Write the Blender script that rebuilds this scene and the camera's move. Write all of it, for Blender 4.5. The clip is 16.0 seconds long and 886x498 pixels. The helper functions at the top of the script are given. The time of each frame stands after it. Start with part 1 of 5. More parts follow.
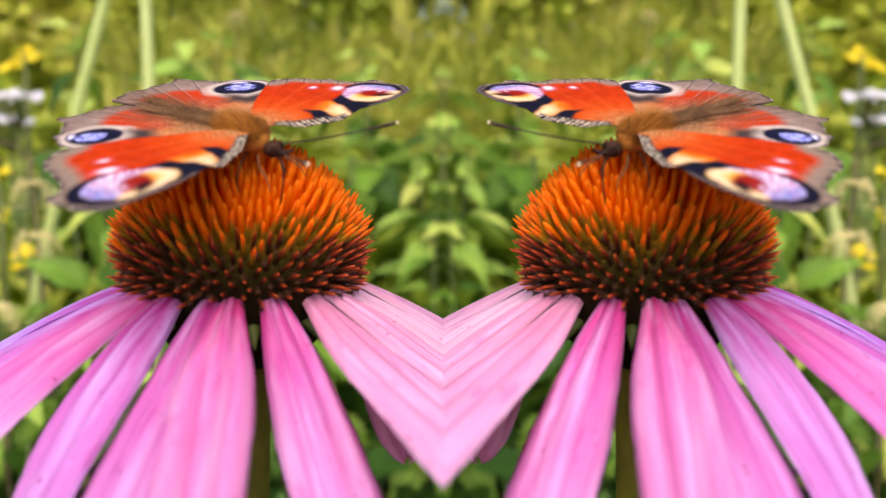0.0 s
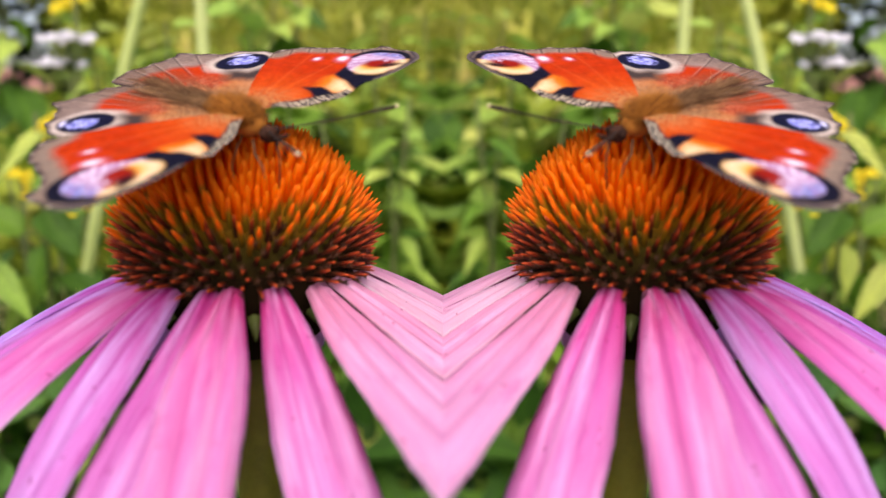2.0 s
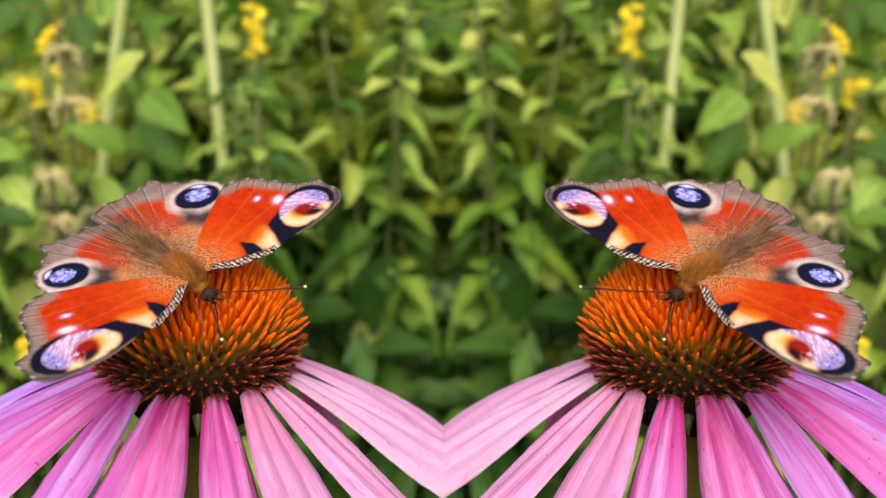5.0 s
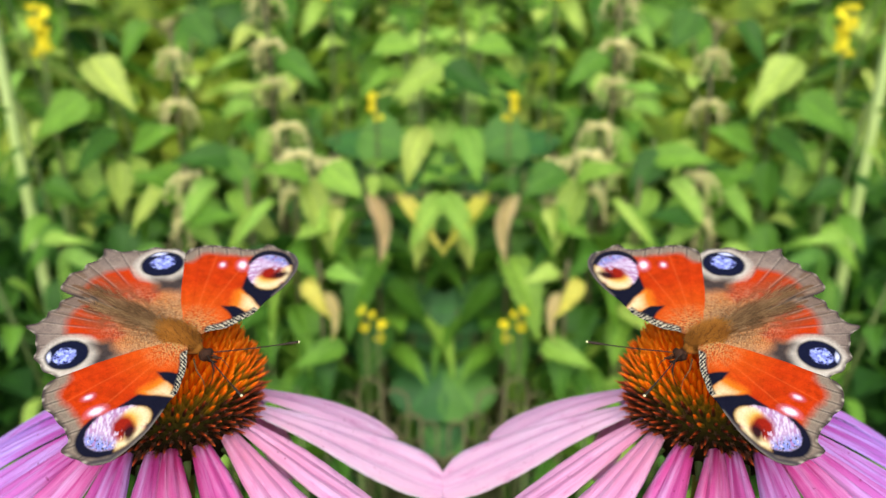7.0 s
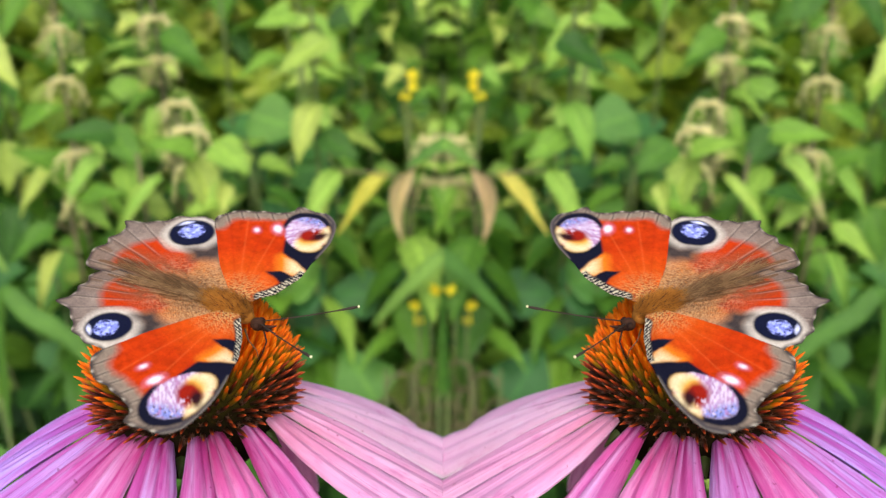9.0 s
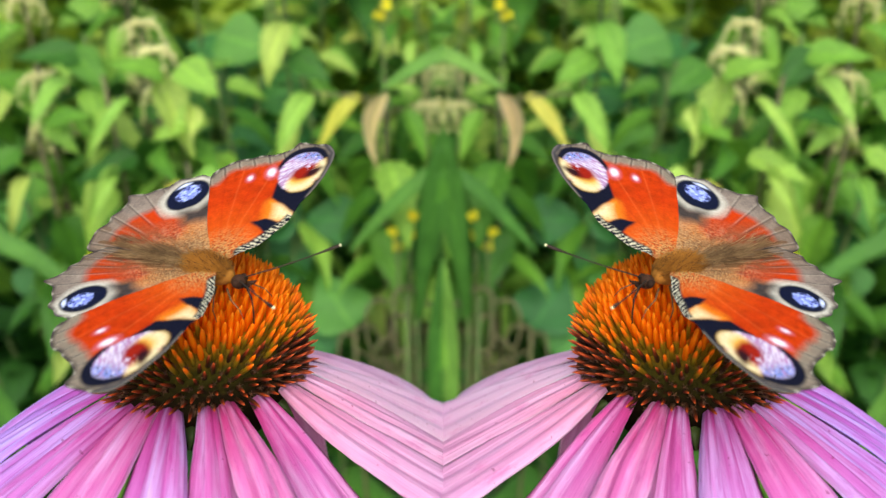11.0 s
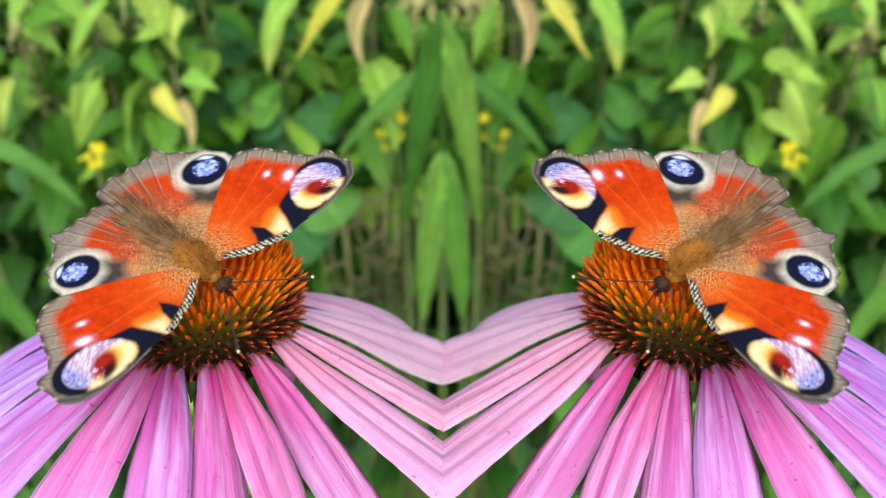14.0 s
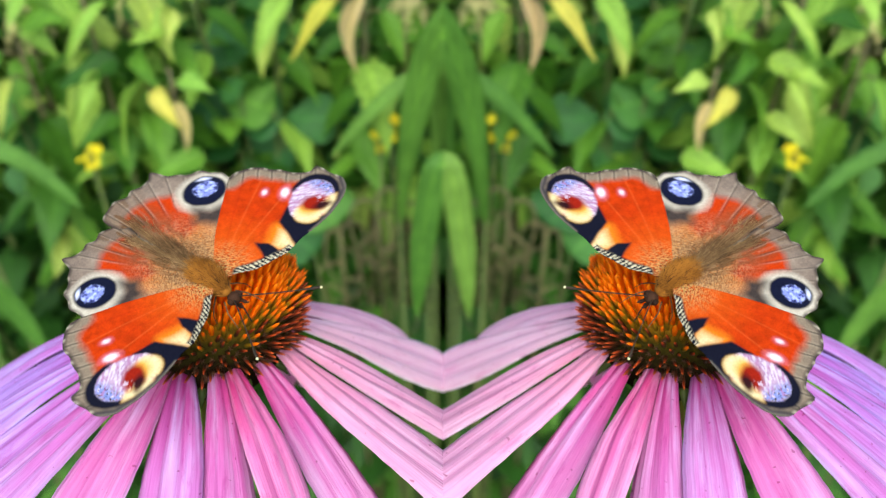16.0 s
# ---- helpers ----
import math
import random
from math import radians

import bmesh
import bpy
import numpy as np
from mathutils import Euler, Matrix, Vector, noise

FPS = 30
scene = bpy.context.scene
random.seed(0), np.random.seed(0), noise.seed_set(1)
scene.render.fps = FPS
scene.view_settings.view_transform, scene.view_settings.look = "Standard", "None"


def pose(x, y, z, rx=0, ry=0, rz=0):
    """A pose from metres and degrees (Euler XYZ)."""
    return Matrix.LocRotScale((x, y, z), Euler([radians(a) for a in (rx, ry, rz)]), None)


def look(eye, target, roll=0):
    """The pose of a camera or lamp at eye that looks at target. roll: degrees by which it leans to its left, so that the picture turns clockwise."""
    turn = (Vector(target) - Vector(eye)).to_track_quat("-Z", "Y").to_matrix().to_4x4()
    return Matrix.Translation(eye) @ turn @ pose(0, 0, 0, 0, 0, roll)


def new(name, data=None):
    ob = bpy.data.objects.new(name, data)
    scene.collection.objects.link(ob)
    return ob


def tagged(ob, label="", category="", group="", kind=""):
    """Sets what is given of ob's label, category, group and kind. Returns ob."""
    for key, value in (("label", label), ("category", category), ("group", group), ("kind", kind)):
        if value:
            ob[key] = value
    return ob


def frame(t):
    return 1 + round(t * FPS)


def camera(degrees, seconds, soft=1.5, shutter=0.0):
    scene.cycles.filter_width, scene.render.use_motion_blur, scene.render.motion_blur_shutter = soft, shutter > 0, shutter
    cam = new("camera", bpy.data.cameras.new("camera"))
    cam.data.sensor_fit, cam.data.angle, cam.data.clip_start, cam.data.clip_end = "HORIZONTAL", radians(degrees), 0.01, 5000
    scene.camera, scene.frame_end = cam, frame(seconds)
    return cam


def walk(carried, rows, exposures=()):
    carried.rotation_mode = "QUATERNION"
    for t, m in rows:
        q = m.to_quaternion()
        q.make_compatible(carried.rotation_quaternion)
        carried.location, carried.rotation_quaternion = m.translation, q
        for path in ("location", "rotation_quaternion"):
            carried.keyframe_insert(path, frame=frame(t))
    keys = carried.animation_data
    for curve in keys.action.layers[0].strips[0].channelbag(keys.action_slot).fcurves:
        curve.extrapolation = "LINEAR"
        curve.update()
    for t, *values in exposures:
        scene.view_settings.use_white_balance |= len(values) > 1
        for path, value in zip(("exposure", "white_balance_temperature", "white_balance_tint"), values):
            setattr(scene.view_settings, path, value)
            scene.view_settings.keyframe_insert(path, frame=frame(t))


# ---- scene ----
cam = camera(60, 16.0, soft=1.35)
# a phone's small opening, held about a hand's width from the flower
cam.data.dof.use_dof = True
cam.data.dof.focus_distance = 0.116
cam.data.dof.aperture_fstop = 17.6

# seconds, distance before the flower, height, tilt
CAMERA_ROWS = [
    (0.0, -0.1037, 0.8695, -6.0), (0.5, -0.105, 0.8668, -6.39), (1.0, -0.1054, 0.868, -7.14),
    (1.5, -0.1015, 0.8688, -8.25), (2.0, -0.0985, 0.8704, -10.15), (2.5, -0.0992, 0.8687, -12.09),
    (3.0, -0.1002, 0.8717, -13.84), (3.5, -0.1014, 0.8817, -15.78), (4.0, -0.1023, 0.8915, -17.67),
    (4.5, -0.1098, 0.8982, -19.03), (4.7, -0.1137, 0.9005, -19.36), (6.8, -0.1338, 0.9211, -21.34),
    (7.0, -0.1303, 0.9246, -21.71), (7.5, -0.1232, 0.9198, -21.38), (8.0, -0.1177, 0.9181, -21.3),
    (8.5, -0.1272, 0.9085, -21.01), (8.7, -0.1265, 0.9057, -20.85), (10.8, -0.1246, 0.8887, -24.99),
    (11.0, -0.1205, 0.8994, -26.36), (11.5, -0.1201, 0.9149, -30.11), (12.0, -0.1182, 0.9211, -31.84),
    (12.5, -0.1138, 0.9182, -33.37), (13.0, -0.1206, 0.9073, -33.2), (13.5, -0.1161, 0.9234, -35.92),
    (14.0, -0.1186, 0.9204, -36.12), (14.5, -0.1155, 0.9237, -36.69), (15.0, -0.1185, 0.9208, -36.47),
    (15.5, -0.1187, 0.9241, -36.49), (16.0, -0.1228, 0.9265, -36.44),
]
# the swaying coneflower: seconds, x, y, z, turns
FLOWER_ROWS = [
    (0.0, -0.0276, 0.0021, 0.8538, 1.68, 1.24, -3.02), (0.5, -0.0283, 0.0022, 0.8525, 1.14, 0.73, -3.46), (1.0, -0.0298, 0.0017, 0.8523, 1.0, 0.83, -2.56),
    (1.5, -0.0275, 0.0029, 0.8508, 0.35, 0.28, -4.94), (2.0, -0.0261, 0.0031, 0.8495, -0.25, -0.06, -5.83), (2.5, -0.0317, 0.0037, 0.8502, 0.22, -0.22, -5.65),
    (3.0, -0.0324, 0.0045, 0.8495, -0.12, -0.38, -6.73), (3.5, -0.0384, 0.0062, 0.8481, -1.05, -0.07, -8.44), (4.0, -0.0347, 0.0046, 0.8487, -2.17, 2.97, -8.42),
    (4.5, -0.0381, 0.0005, 0.8441, -5.12, 4.31, -6.79), (4.7, -0.0393, -0.0009, 0.8415, -6.29, 4.18, -6.63), (6.8, -0.0509, -0.0107, 0.8405, -4.72, 1.93, 5.7),
    (7.0, -0.0503, -0.0095, 0.8445, -3.21, 2.87, 6.85), (7.5, -0.0455, -0.0098, 0.843, -4.26, 3.62, 6.3), (8.0, -0.0421, -0.0102, 0.8428, -4.04, 2.21, 8.62),
    (8.5, -0.0436, -0.0133, 0.8377, -5.91, 1.59, 12.1), (8.7, -0.0412, -0.0141, 0.8357, -6.82, 1.57, 13.78), (10.8, -0.0398, -0.0219, 0.8178, -15.2, 6.59, 23.02),
    (11.0, -0.0378, -0.0188, 0.8272, -11.56, 3.37, 16.14), (11.5, -0.0381, -0.0137, 0.8384, -6.07, 6.19, 14.33), (12.0, -0.0386, -0.0156, 0.8374, -6.72, 6.88, 14.61),
    (12.5, -0.0368, -0.0149, 0.8377, -6.63, 8.15, 15.78), (13.0, -0.0366, -0.0218, 0.8252, -12.5, 5.26, 18.62), (13.5, -0.0393, -0.0162, 0.8376, -6.5, 8.75, 17.06),
    (14.0, -0.0409, -0.0198, 0.8333, -8.82, 6.13, 16.81), (14.5, -0.0393, -0.0181, 0.8357, -7.71, 7.43, 16.65), (15.0, -0.0394, -0.02, 0.8325, -9.08, 7.21, 17.65),
    (15.5, -0.0392, -0.0197, 0.8332, -8.7, 7.25, 17.26), (16.0, -0.0415, -0.0205, 0.833, -8.61, 7.0, 17.05),
]
# the meadow's sideways drift
MEADOW_ROWS = [
    (0.0, 0.0), (0.5, 0.0132), (1.0, 0.0239),
    (1.5, 0.0355), (2.0, 0.0433), (2.5, 0.0441),
    (3.0, 0.0515), (3.5, 0.054), (4.0, 0.0631),
    (4.5, 0.0586), (4.7, 0.0544), (6.8, -0.1039),
    (7.0, -0.1221), (7.5, -0.1596), (8.0, -0.1856),
    (8.5, -0.1992), (8.7, -0.2004), (10.8, -0.2202),
    (11.0, -0.221), (11.5, -0.2227), (12.0, -0.2248),
    (12.5, -0.2235), (13.0, -0.2239), (13.5, -0.2281),
    (14.0, -0.2309), (14.5, -0.2297), (15.0, -0.2309),
    (15.5, -0.2322), (16.0, -0.2375),
]
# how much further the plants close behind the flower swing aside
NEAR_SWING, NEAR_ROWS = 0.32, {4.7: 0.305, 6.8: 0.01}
# the butterfly on it
BUTTERFLY_ROWS = [
    (0.0, -0.02153, -0.01145, 0.87334, -12.55, 15.17, -127.43), (0.5, -0.02247, -0.01144, 0.87228, -12.81, 15.51, -128.38), (1.0, -0.02376, -0.0121, 0.87208, -13.1, 15.58, -128.52),
    (1.5, -0.02224, -0.01043, 0.87061, -12.16, 15.07, -129.72), (2.0, -0.02103, -0.0102, 0.86947, -11.51, 14.43, -130.47), (2.5, -0.02665, -0.00988, 0.87033, -11.1, 13.99, -130.72),
    (3.0, -0.02766, -0.00895, 0.86959, -10.72, 13.57, -131.22), (3.5, -0.03399, -0.00705, 0.8681, -10.4, 12.38, -131.71), (4.0, -0.02987, -0.0091, 0.86823, -12.29, 12.76, -133.15),
    (4.5, -0.03309, -0.01174, 0.86327, -12.19, 11.78, -132.66), (4.7, -0.03403, -0.01327, 0.86105, -11.74, 11.3, -132.43), (6.8, -0.04119, -0.02114, 0.8603, -11.4, 6.46, -117.27),
    (7.0, -0.04012, -0.01986, 0.8638, -12.73, 7.28, -115.66), (7.5, -0.03538, -0.01883, 0.86166, -12.81, 4.77, -112.68), (8.0, -0.03135, -0.01868, 0.8616, -13.14, 4.63, -110.1),
    (8.5, -0.03213, -0.02123, 0.8573, -13.45, 5.03, -109.11), (8.7, -0.02935, -0.021, 0.85501, -13.54, 3.74, -108.5), (10.8, -0.02995, -0.02607, 0.84034, 3.85, 1.49, -111.73),
    (11.0, -0.02991, -0.02643, 0.84928, 3.66, 6.77, -118.66), (11.5, -0.0293, -0.02489, 0.85881, -5.66, 14.59, -122.34), (12.0, -0.03008, -0.02793, 0.85772, -6.26, 17.92, -126.59),
    (12.5, -0.02834, -0.02586, 0.85683, -6.23, 17.36, -125.82), (13.0, -0.02891, -0.03028, 0.84629, 0.89, 14.83, -123.32), (13.5, -0.03025, -0.02836, 0.85644, -8.78, 19.37, -128.98),
    (14.0, -0.03284, -0.0324, 0.85314, -6.59, 20.53, -133.53), (14.5, -0.03114, -0.03047, 0.85437, -7.81, 20.32, -132.68), (15.0, -0.0312, -0.03092, 0.85148, -6.27, 19.53, -128.72),
    (15.5, -0.03099, -0.03076, 0.85191, -6.73, 19.46, -128.01), (16.0, -0.03365, -0.03158, 0.85159, -6.62, 19.8, -128.69),
]
# slow beats of the near and far wings, degrees
WING_ROWS = [
    (0.0, 1.7, -0.4), (0.5, 2.0, -0.5), (1.0, 1.9, -1.7),
    (1.5, 2.4, -2.0), (2.0, 2.3, -2.9), (2.5, 2.6, -4.6),
    (3.0, 2.9, -4.6), (3.5, 1.8, -5.5), (4.0, -0.5, -4.0),
    (4.5, -1.9, -4.4), (4.7, -1.9, -5.5), (6.8, 5.1, -3.6),
    (7.0, 4.6, -2.8), (7.5, 7.5, -5.2), (8.0, 4.8, -8.5),
    (8.5, 4.9, -11.2), (8.7, 7.1, -9.8), (10.8, 0.7, -18.7),
    (11.0, 0.8, -13.5), (11.5, -11.4, -1.4), (12.0, -15.2, 0.3),
    (12.5, -13.8, -3.3), (13.0, -5.5, -0.7), (13.5, -11.2, 5.8),
    (14.0, -11.7, 9.7), (14.5, -11.4, 9.0), (15.0, -9.6, 9.7),
    (15.5, -9.9, 9.4), (16.0, -11.3, 8.9),
]
walk(cam, [(t, pose(0, y, z, 90 + tilt, 0, 0)) for t, y, z, tilt in CAMERA_ROWS],
     exposures=[(0.0, 0.49, 7100, 21), (2.0, 0.39, 7100, 22), (4.5, 0.33, 7200, 26), (7.0, 0.45, 6550, -1), (8.5, 0.45, 6600, 5), (11.0, 0.54, 6400, -9), (16.0, 0.57, 6400, -9)])

# ---- light: a bright, hazy sky ----
world = bpy.data.worlds.new("sky")
scene.world = world
world.use_nodes = True
wn = world.node_tree.nodes
sky = wn.new("ShaderNodeTexSky")
sky.sky_type, sky.sun_disc = "NISHITA", False
SUN_EL, SUN_AZ = 52.0, 180.0
sky.sun_elevation, sky.sun_rotation = radians(SUN_EL), radians(SUN_AZ)
sky.air_density, sky.dust_density, sky.ozone_density = 1.0, 3.0, 1.0
wn["Background"].inputs["Strength"].default_value = 0.19
world.node_tree.links.new(sky.outputs["Color"], wn["Background"].inputs["Color"])
sun_data = bpy.data.lights.new("sun", "SUN")
sun_data.energy, sun_data.angle, sun_data.color = 2.1, radians(75), (1.0, 0.96, 0.9)
sun = new("sun", sun_data)
sun_dir = Vector((math.sin(radians(SUN_AZ)) * math.cos(radians(SUN_EL)), math.cos(radians(SUN_AZ)) * math.cos(radians(SUN_EL)), math.sin(radians(SUN_EL))))
sun.matrix_world = look(sun_dir * 5, (0, 0, 0))

# ---- materials ----


def material(name, rough=0.6, spec=0.3):
    m = bpy.data.materials.new(name)
    m.use_nodes = True
    b = m.node_tree.nodes["Principled BSDF"]
    b.inputs["Roughness"].default_value = rough
    b.inputs["Specular IOR Level"].default_value = spec
    return m, m.node_tree.nodes, m.node_tree.links, b


def ramp(nodes, stops, mode="LINEAR"):
    r = nodes.new("ShaderNodeValToRGB")
    r.color_ramp.interpolation = mode
    while len(r.color_ramp.elements) < len(stops):
        r.color_ramp.elements.new(0.5)
    for e, (p, c) in zip(r.color_ramp.elements, stops):
        e.position, e.color = p, (*c, 1)
    return r


def noise_node(nodes, links, scale, detail=3.0, vector=None, rough=0.6):
    n = nodes.new("ShaderNodeTexNoise")
    n.inputs["Scale"].default_value, n.inputs["Detail"].default_value, n.inputs["Roughness"].default_value = scale, detail, rough
    if vector is not None:
        links.new(vector, n.inputs["Vector"])
    return n


def attribute(nodes, name):
    a = nodes.new("ShaderNodeAttribute")
    a.attribute_name = name
    return a


def mixed(nodes, links, mode, fac, a, b):
    m = nodes.new("ShaderNodeMix")
    m.data_type, m.blend_type = "RGBA", mode
    for sock, v in ((m.inputs["Factor"], fac), (m.inputs[6], a), (m.inputs[7], b)):
        if hasattr(v, "is_output"):
            links.new(v, sock)
        elif isinstance(v, tuple):
            sock.default_value = (*v, 1)
        else:
            sock.default_value = v
    return m.outputs[2]


def bumped(nodes, links, b, height, strength, distance):
    n = nodes.new("ShaderNodeBump")
    n.inputs["Strength"].default_value, n.inputs["Distance"].default_value = strength, distance
    links.new(height, n.inputs["Height"])
    links.new(n.outputs["Normal"], b.inputs["Normal"])


def thin(m, nodes, links, b, share, colour):
    """Lets light through a thin sheet: a leaf or a petal."""
    t = nodes.new("ShaderNodeBsdfTranslucent")
    links.new(colour, t.inputs["Color"])
    mix = nodes.new("ShaderNodeMixShader")
    mix.inputs["Fac"].default_value = share
    links.new(b.outputs["BSDF"], mix.inputs[1])
    links.new(t.outputs["BSDF"], mix.inputs[2])
    links.new(mix.outputs["Shader"], nodes["Material Output"].inputs["Surface"])


def petal_material():
    m, n, l, b = material("ray_petal", 0.6, 0.22)
    across, along, hue = attribute(n, "across"), attribute(n, "along"), attribute(n, "tint")
    obj = n.new("ShaderNodeObjectInfo")
    seed = n.new("ShaderNodeMath"); seed.operation = "MULTIPLY"; seed.inputs[1].default_value = 31.0
    l.new(obj.outputs["Random"], seed.inputs[0])

    def laid(kx, ky):
        co = n.new("ShaderNodeCombineXYZ")
        for src, k, sock in ((across, kx, "X"), (along, ky, "Y")):
            f = n.new("ShaderNodeMath"); f.operation = "MULTIPLY"; f.inputs[1].default_value = k
            l.new(src.outputs["Fac"], f.inputs[0])
            l.new(f.outputs[0], co.inputs[sock])
        l.new(seed.outputs[0], co.inputs["Z"])
        return co.outputs[0]

    broad = noise_node(n, l, 1.0, 3.0, laid(2.2, 2.6), 0.55)
    streak = noise_node(n, l, 1.0, 4.0, laid(4.0, 1.8), 0.6)
    fine = noise_node(n, l, 1.0, 3.0, laid(26.0, 3.0), 0.6)
    base = ramp(n, [(0.0, (0.50, 0.025, 0.15)), (0.12, (0.72, 0.07, 0.30)), (0.35, (0.80, 0.19, 0.50)), (0.7, (0.82, 0.30, 0.60)), (1.0, (0.84, 0.38, 0.66))])
    l.new(along.outputs["Fac"], base.inputs["Fac"])
    pale = ramp(n, [(0.42, (0.0, 0.0, 0.0)), (0.72, (1.0, 1.0, 1.0))])
    l.new(broad.outputs["Fac"], pale.inputs["Fac"])
    c = mixed(n, l, "MIX", pale.outputs["Color"], base.outputs["Color"], (0.88, 0.46, 0.72))
    # negative shares whiten the petal: brightness of light-facing petals put into the colour
    white = n.new("ShaderNodeMath"); white.operation = "MULTIPLY"; white.inputs[1].default_value = -1.0
    white.use_clamp = True
    l.new(hue.outputs["Fac"], white.inputs[0])
    deep = ramp(n, [(0.34, (0.74, 0.36, 0.64)), (0.56, (1.0, 1.0, 1.0))])
    l.new(streak.outputs["Fac"], deep.inputs["Fac"])
    c = mixed(n, l, "MULTIPLY", 0.55, c, deep.outputs["Color"])
    lines = ramp(n, [(0.36, (0.80, 0.60, 0.76)), (0.52, (1.0, 1.0, 1.0)), (0.70, (1.04, 1.10, 1.07))])
    l.new(fine.outputs["Fac"], lines.inputs["Fac"])
    c = mixed(n, l, "MULTIPLY", 0.15, c, lines.outputs["Color"])
    vein = noise_node(n, l, 1.0, 2.0, laid(15.0, 0.7), 0.5)
    thread = ramp(n, [(0.455, (1.0, 1.0, 1.0)), (0.5, (0.70, 0.42, 0.66)), (0.545, (1.0, 1.0, 1.0))])
    l.new(vein.outputs["Fac"], thread.inputs["Fac"])
    c = mixed(n, l, "MULTIPLY", 0.32, c, thread.outputs["Color"])
    c = mixed(n, l, "MIX", white.outputs[0], c, (1.0, 0.84, 0.96))
    stain = noise_node(n, l, 1.0, 5.0, laid(3.2, 6.0), 0.7)
    bruise = ramp(n, [(0.33, (0.78, 0.42, 0.66)), (0.44, (1.0, 1.0, 1.0)), (0.60, (1.0, 1.0, 1.0)), (0.70, (1.06, 1.35, 1.18))])
    l.new(stain.outputs["Fac"], bruise.inputs["Fac"])
    c = mixed(n, l, "MULTIPLY", 0.6, c, bruise.outputs["Color"])
    # two or three pleats, a little darker, and a pale rim
    wide = n.new("ShaderNodeMath"); wide.operation = "ABSOLUTE"
    l.new(across.outputs["Fac"], wide.inputs[0])
    pleat = ramp(n, [(0.26, (1.0, 1.0, 1.0)), (0.33, (0.84, 0.62, 0.80)), (0.40, (1.0, 1.0, 1.0)), (0.90, (1.0, 1.0, 1.0)), (1.0, (1.1, 1.6, 1.3))])
    l.new(wide.outputs[0], pleat.inputs["Fac"])
    c = mixed(n, l, "MULTIPLY", 0.7, c, pleat.outputs["Color"])
    c = mixed(n, l, "MULTIPLY", hue.outputs["Fac"], c, (0.62, 0.98, 1.32))
    fleck = noise_node(n, l, 900.0, 1.0, n.new("ShaderNodeTexCoord").outputs["Object"])
    spot = ramp(n, [(0.235, (0.5, 0.22, 0.34)), (0.26, (1.0, 1.0, 1.0))])
    l.new(fleck.outputs["Fac"], spot.inputs["Fac"])
    c = mixed(n, l, "MULTIPLY", 0.7, c, spot.outputs["Color"])
    c = mixed(n, l, "MULTIPLY", 1.0, c, (0.97, 0.90, 0.96))
    l.new(c, b.inputs["Base Color"])
    bumped(n, l, b, vein.outputs["Fac"], 0.6, 0.0006)
    thin(m, n, l, b, 0.30, c)
    return m


def spine_material(name, stops, share=0.0):
    m, n, l, b = material(name, 0.5, 0.2)
    along = attribute(n, "along")
    r = ramp(n, stops)
    l.new(along.outputs["Fac"], r.inputs["Fac"])
    obj = n.new("ShaderNodeObjectInfo")
    isl = n.new("ShaderNodeNewGeometry")
    add = n.new("ShaderNodeMath")
    l.new(obj.outputs["Random"], add.inputs[0]); l.new(isl.outputs["Random Per Island"], add.inputs[1])
    tint = ramp(n, [(0.2, (0.92, 0.86, 0.84)), (1.0, (1.0, 1.0, 1.0))])
    half = n.new("ShaderNodeMath"); half.operation = "MULTIPLY"; half.inputs[1].default_value = 0.5
    l.new(add.outputs[0], half.inputs[0]); l.new(half.outputs[0], tint.inputs["Fac"])
    c = mixed(n, l, "MULTIPLY", 0.8, r.outputs["Color"], tint.outputs["Color"])
    l.new(c, b.inputs["Base Color"])
    if share:
        thin(m, n, l, b, share, c)
    return m


def plain_material(name, low, high, rough=0.6, scale=300.0, bump=0.0, spec=0.3, share=0.0, spread=0.5):
    """Two tones broken up by grain at two scales."""
    m, n, l, b = material(name, rough, spec)
    tc = n.new("ShaderNodeTexCoord")
    n1 = noise_node(n, l, scale, 4.0, tc.outputs["Object"])
    n2 = noise_node(n, l, scale * 0.17, 2.0, tc.outputs["Object"])
    obj = n.new("ShaderNodeObjectInfo")
    s = n.new("ShaderNodeMath"); s.operation = "ADD"
    l.new(n1.outputs["Fac"], s.inputs[0]); l.new(n2.outputs["Fac"], s.inputs[1])
    s2 = n.new("ShaderNodeMath"); s2.operation = "MULTIPLY_ADD"; s2.inputs[1].default_value = spread
    l.new(obj.outputs["Random"], s2.inputs[0]); l.new(s.outputs[0], s2.inputs[2])
    mr = n.new("ShaderNodeMapRange")
    mr.inputs[1].default_value, mr.inputs[2].default_value = 0.75, 1.35 + spread * 0.6
    l.new(s2.outputs[0], mr.inputs[0])
    r = ramp(n, [(0.0, low), (1.0, high)])
    l.new(mr.outputs[0], r.inputs["Fac"])
    l.new(r.outputs["Color"], b.inputs["Base Color"])
    if bump:
        bumped(n, l, b, n1.outputs["Fac"], 0.5, bump)
    if share:
        thin(m, n, l, b, share, r.outputs["Color"])
    return m


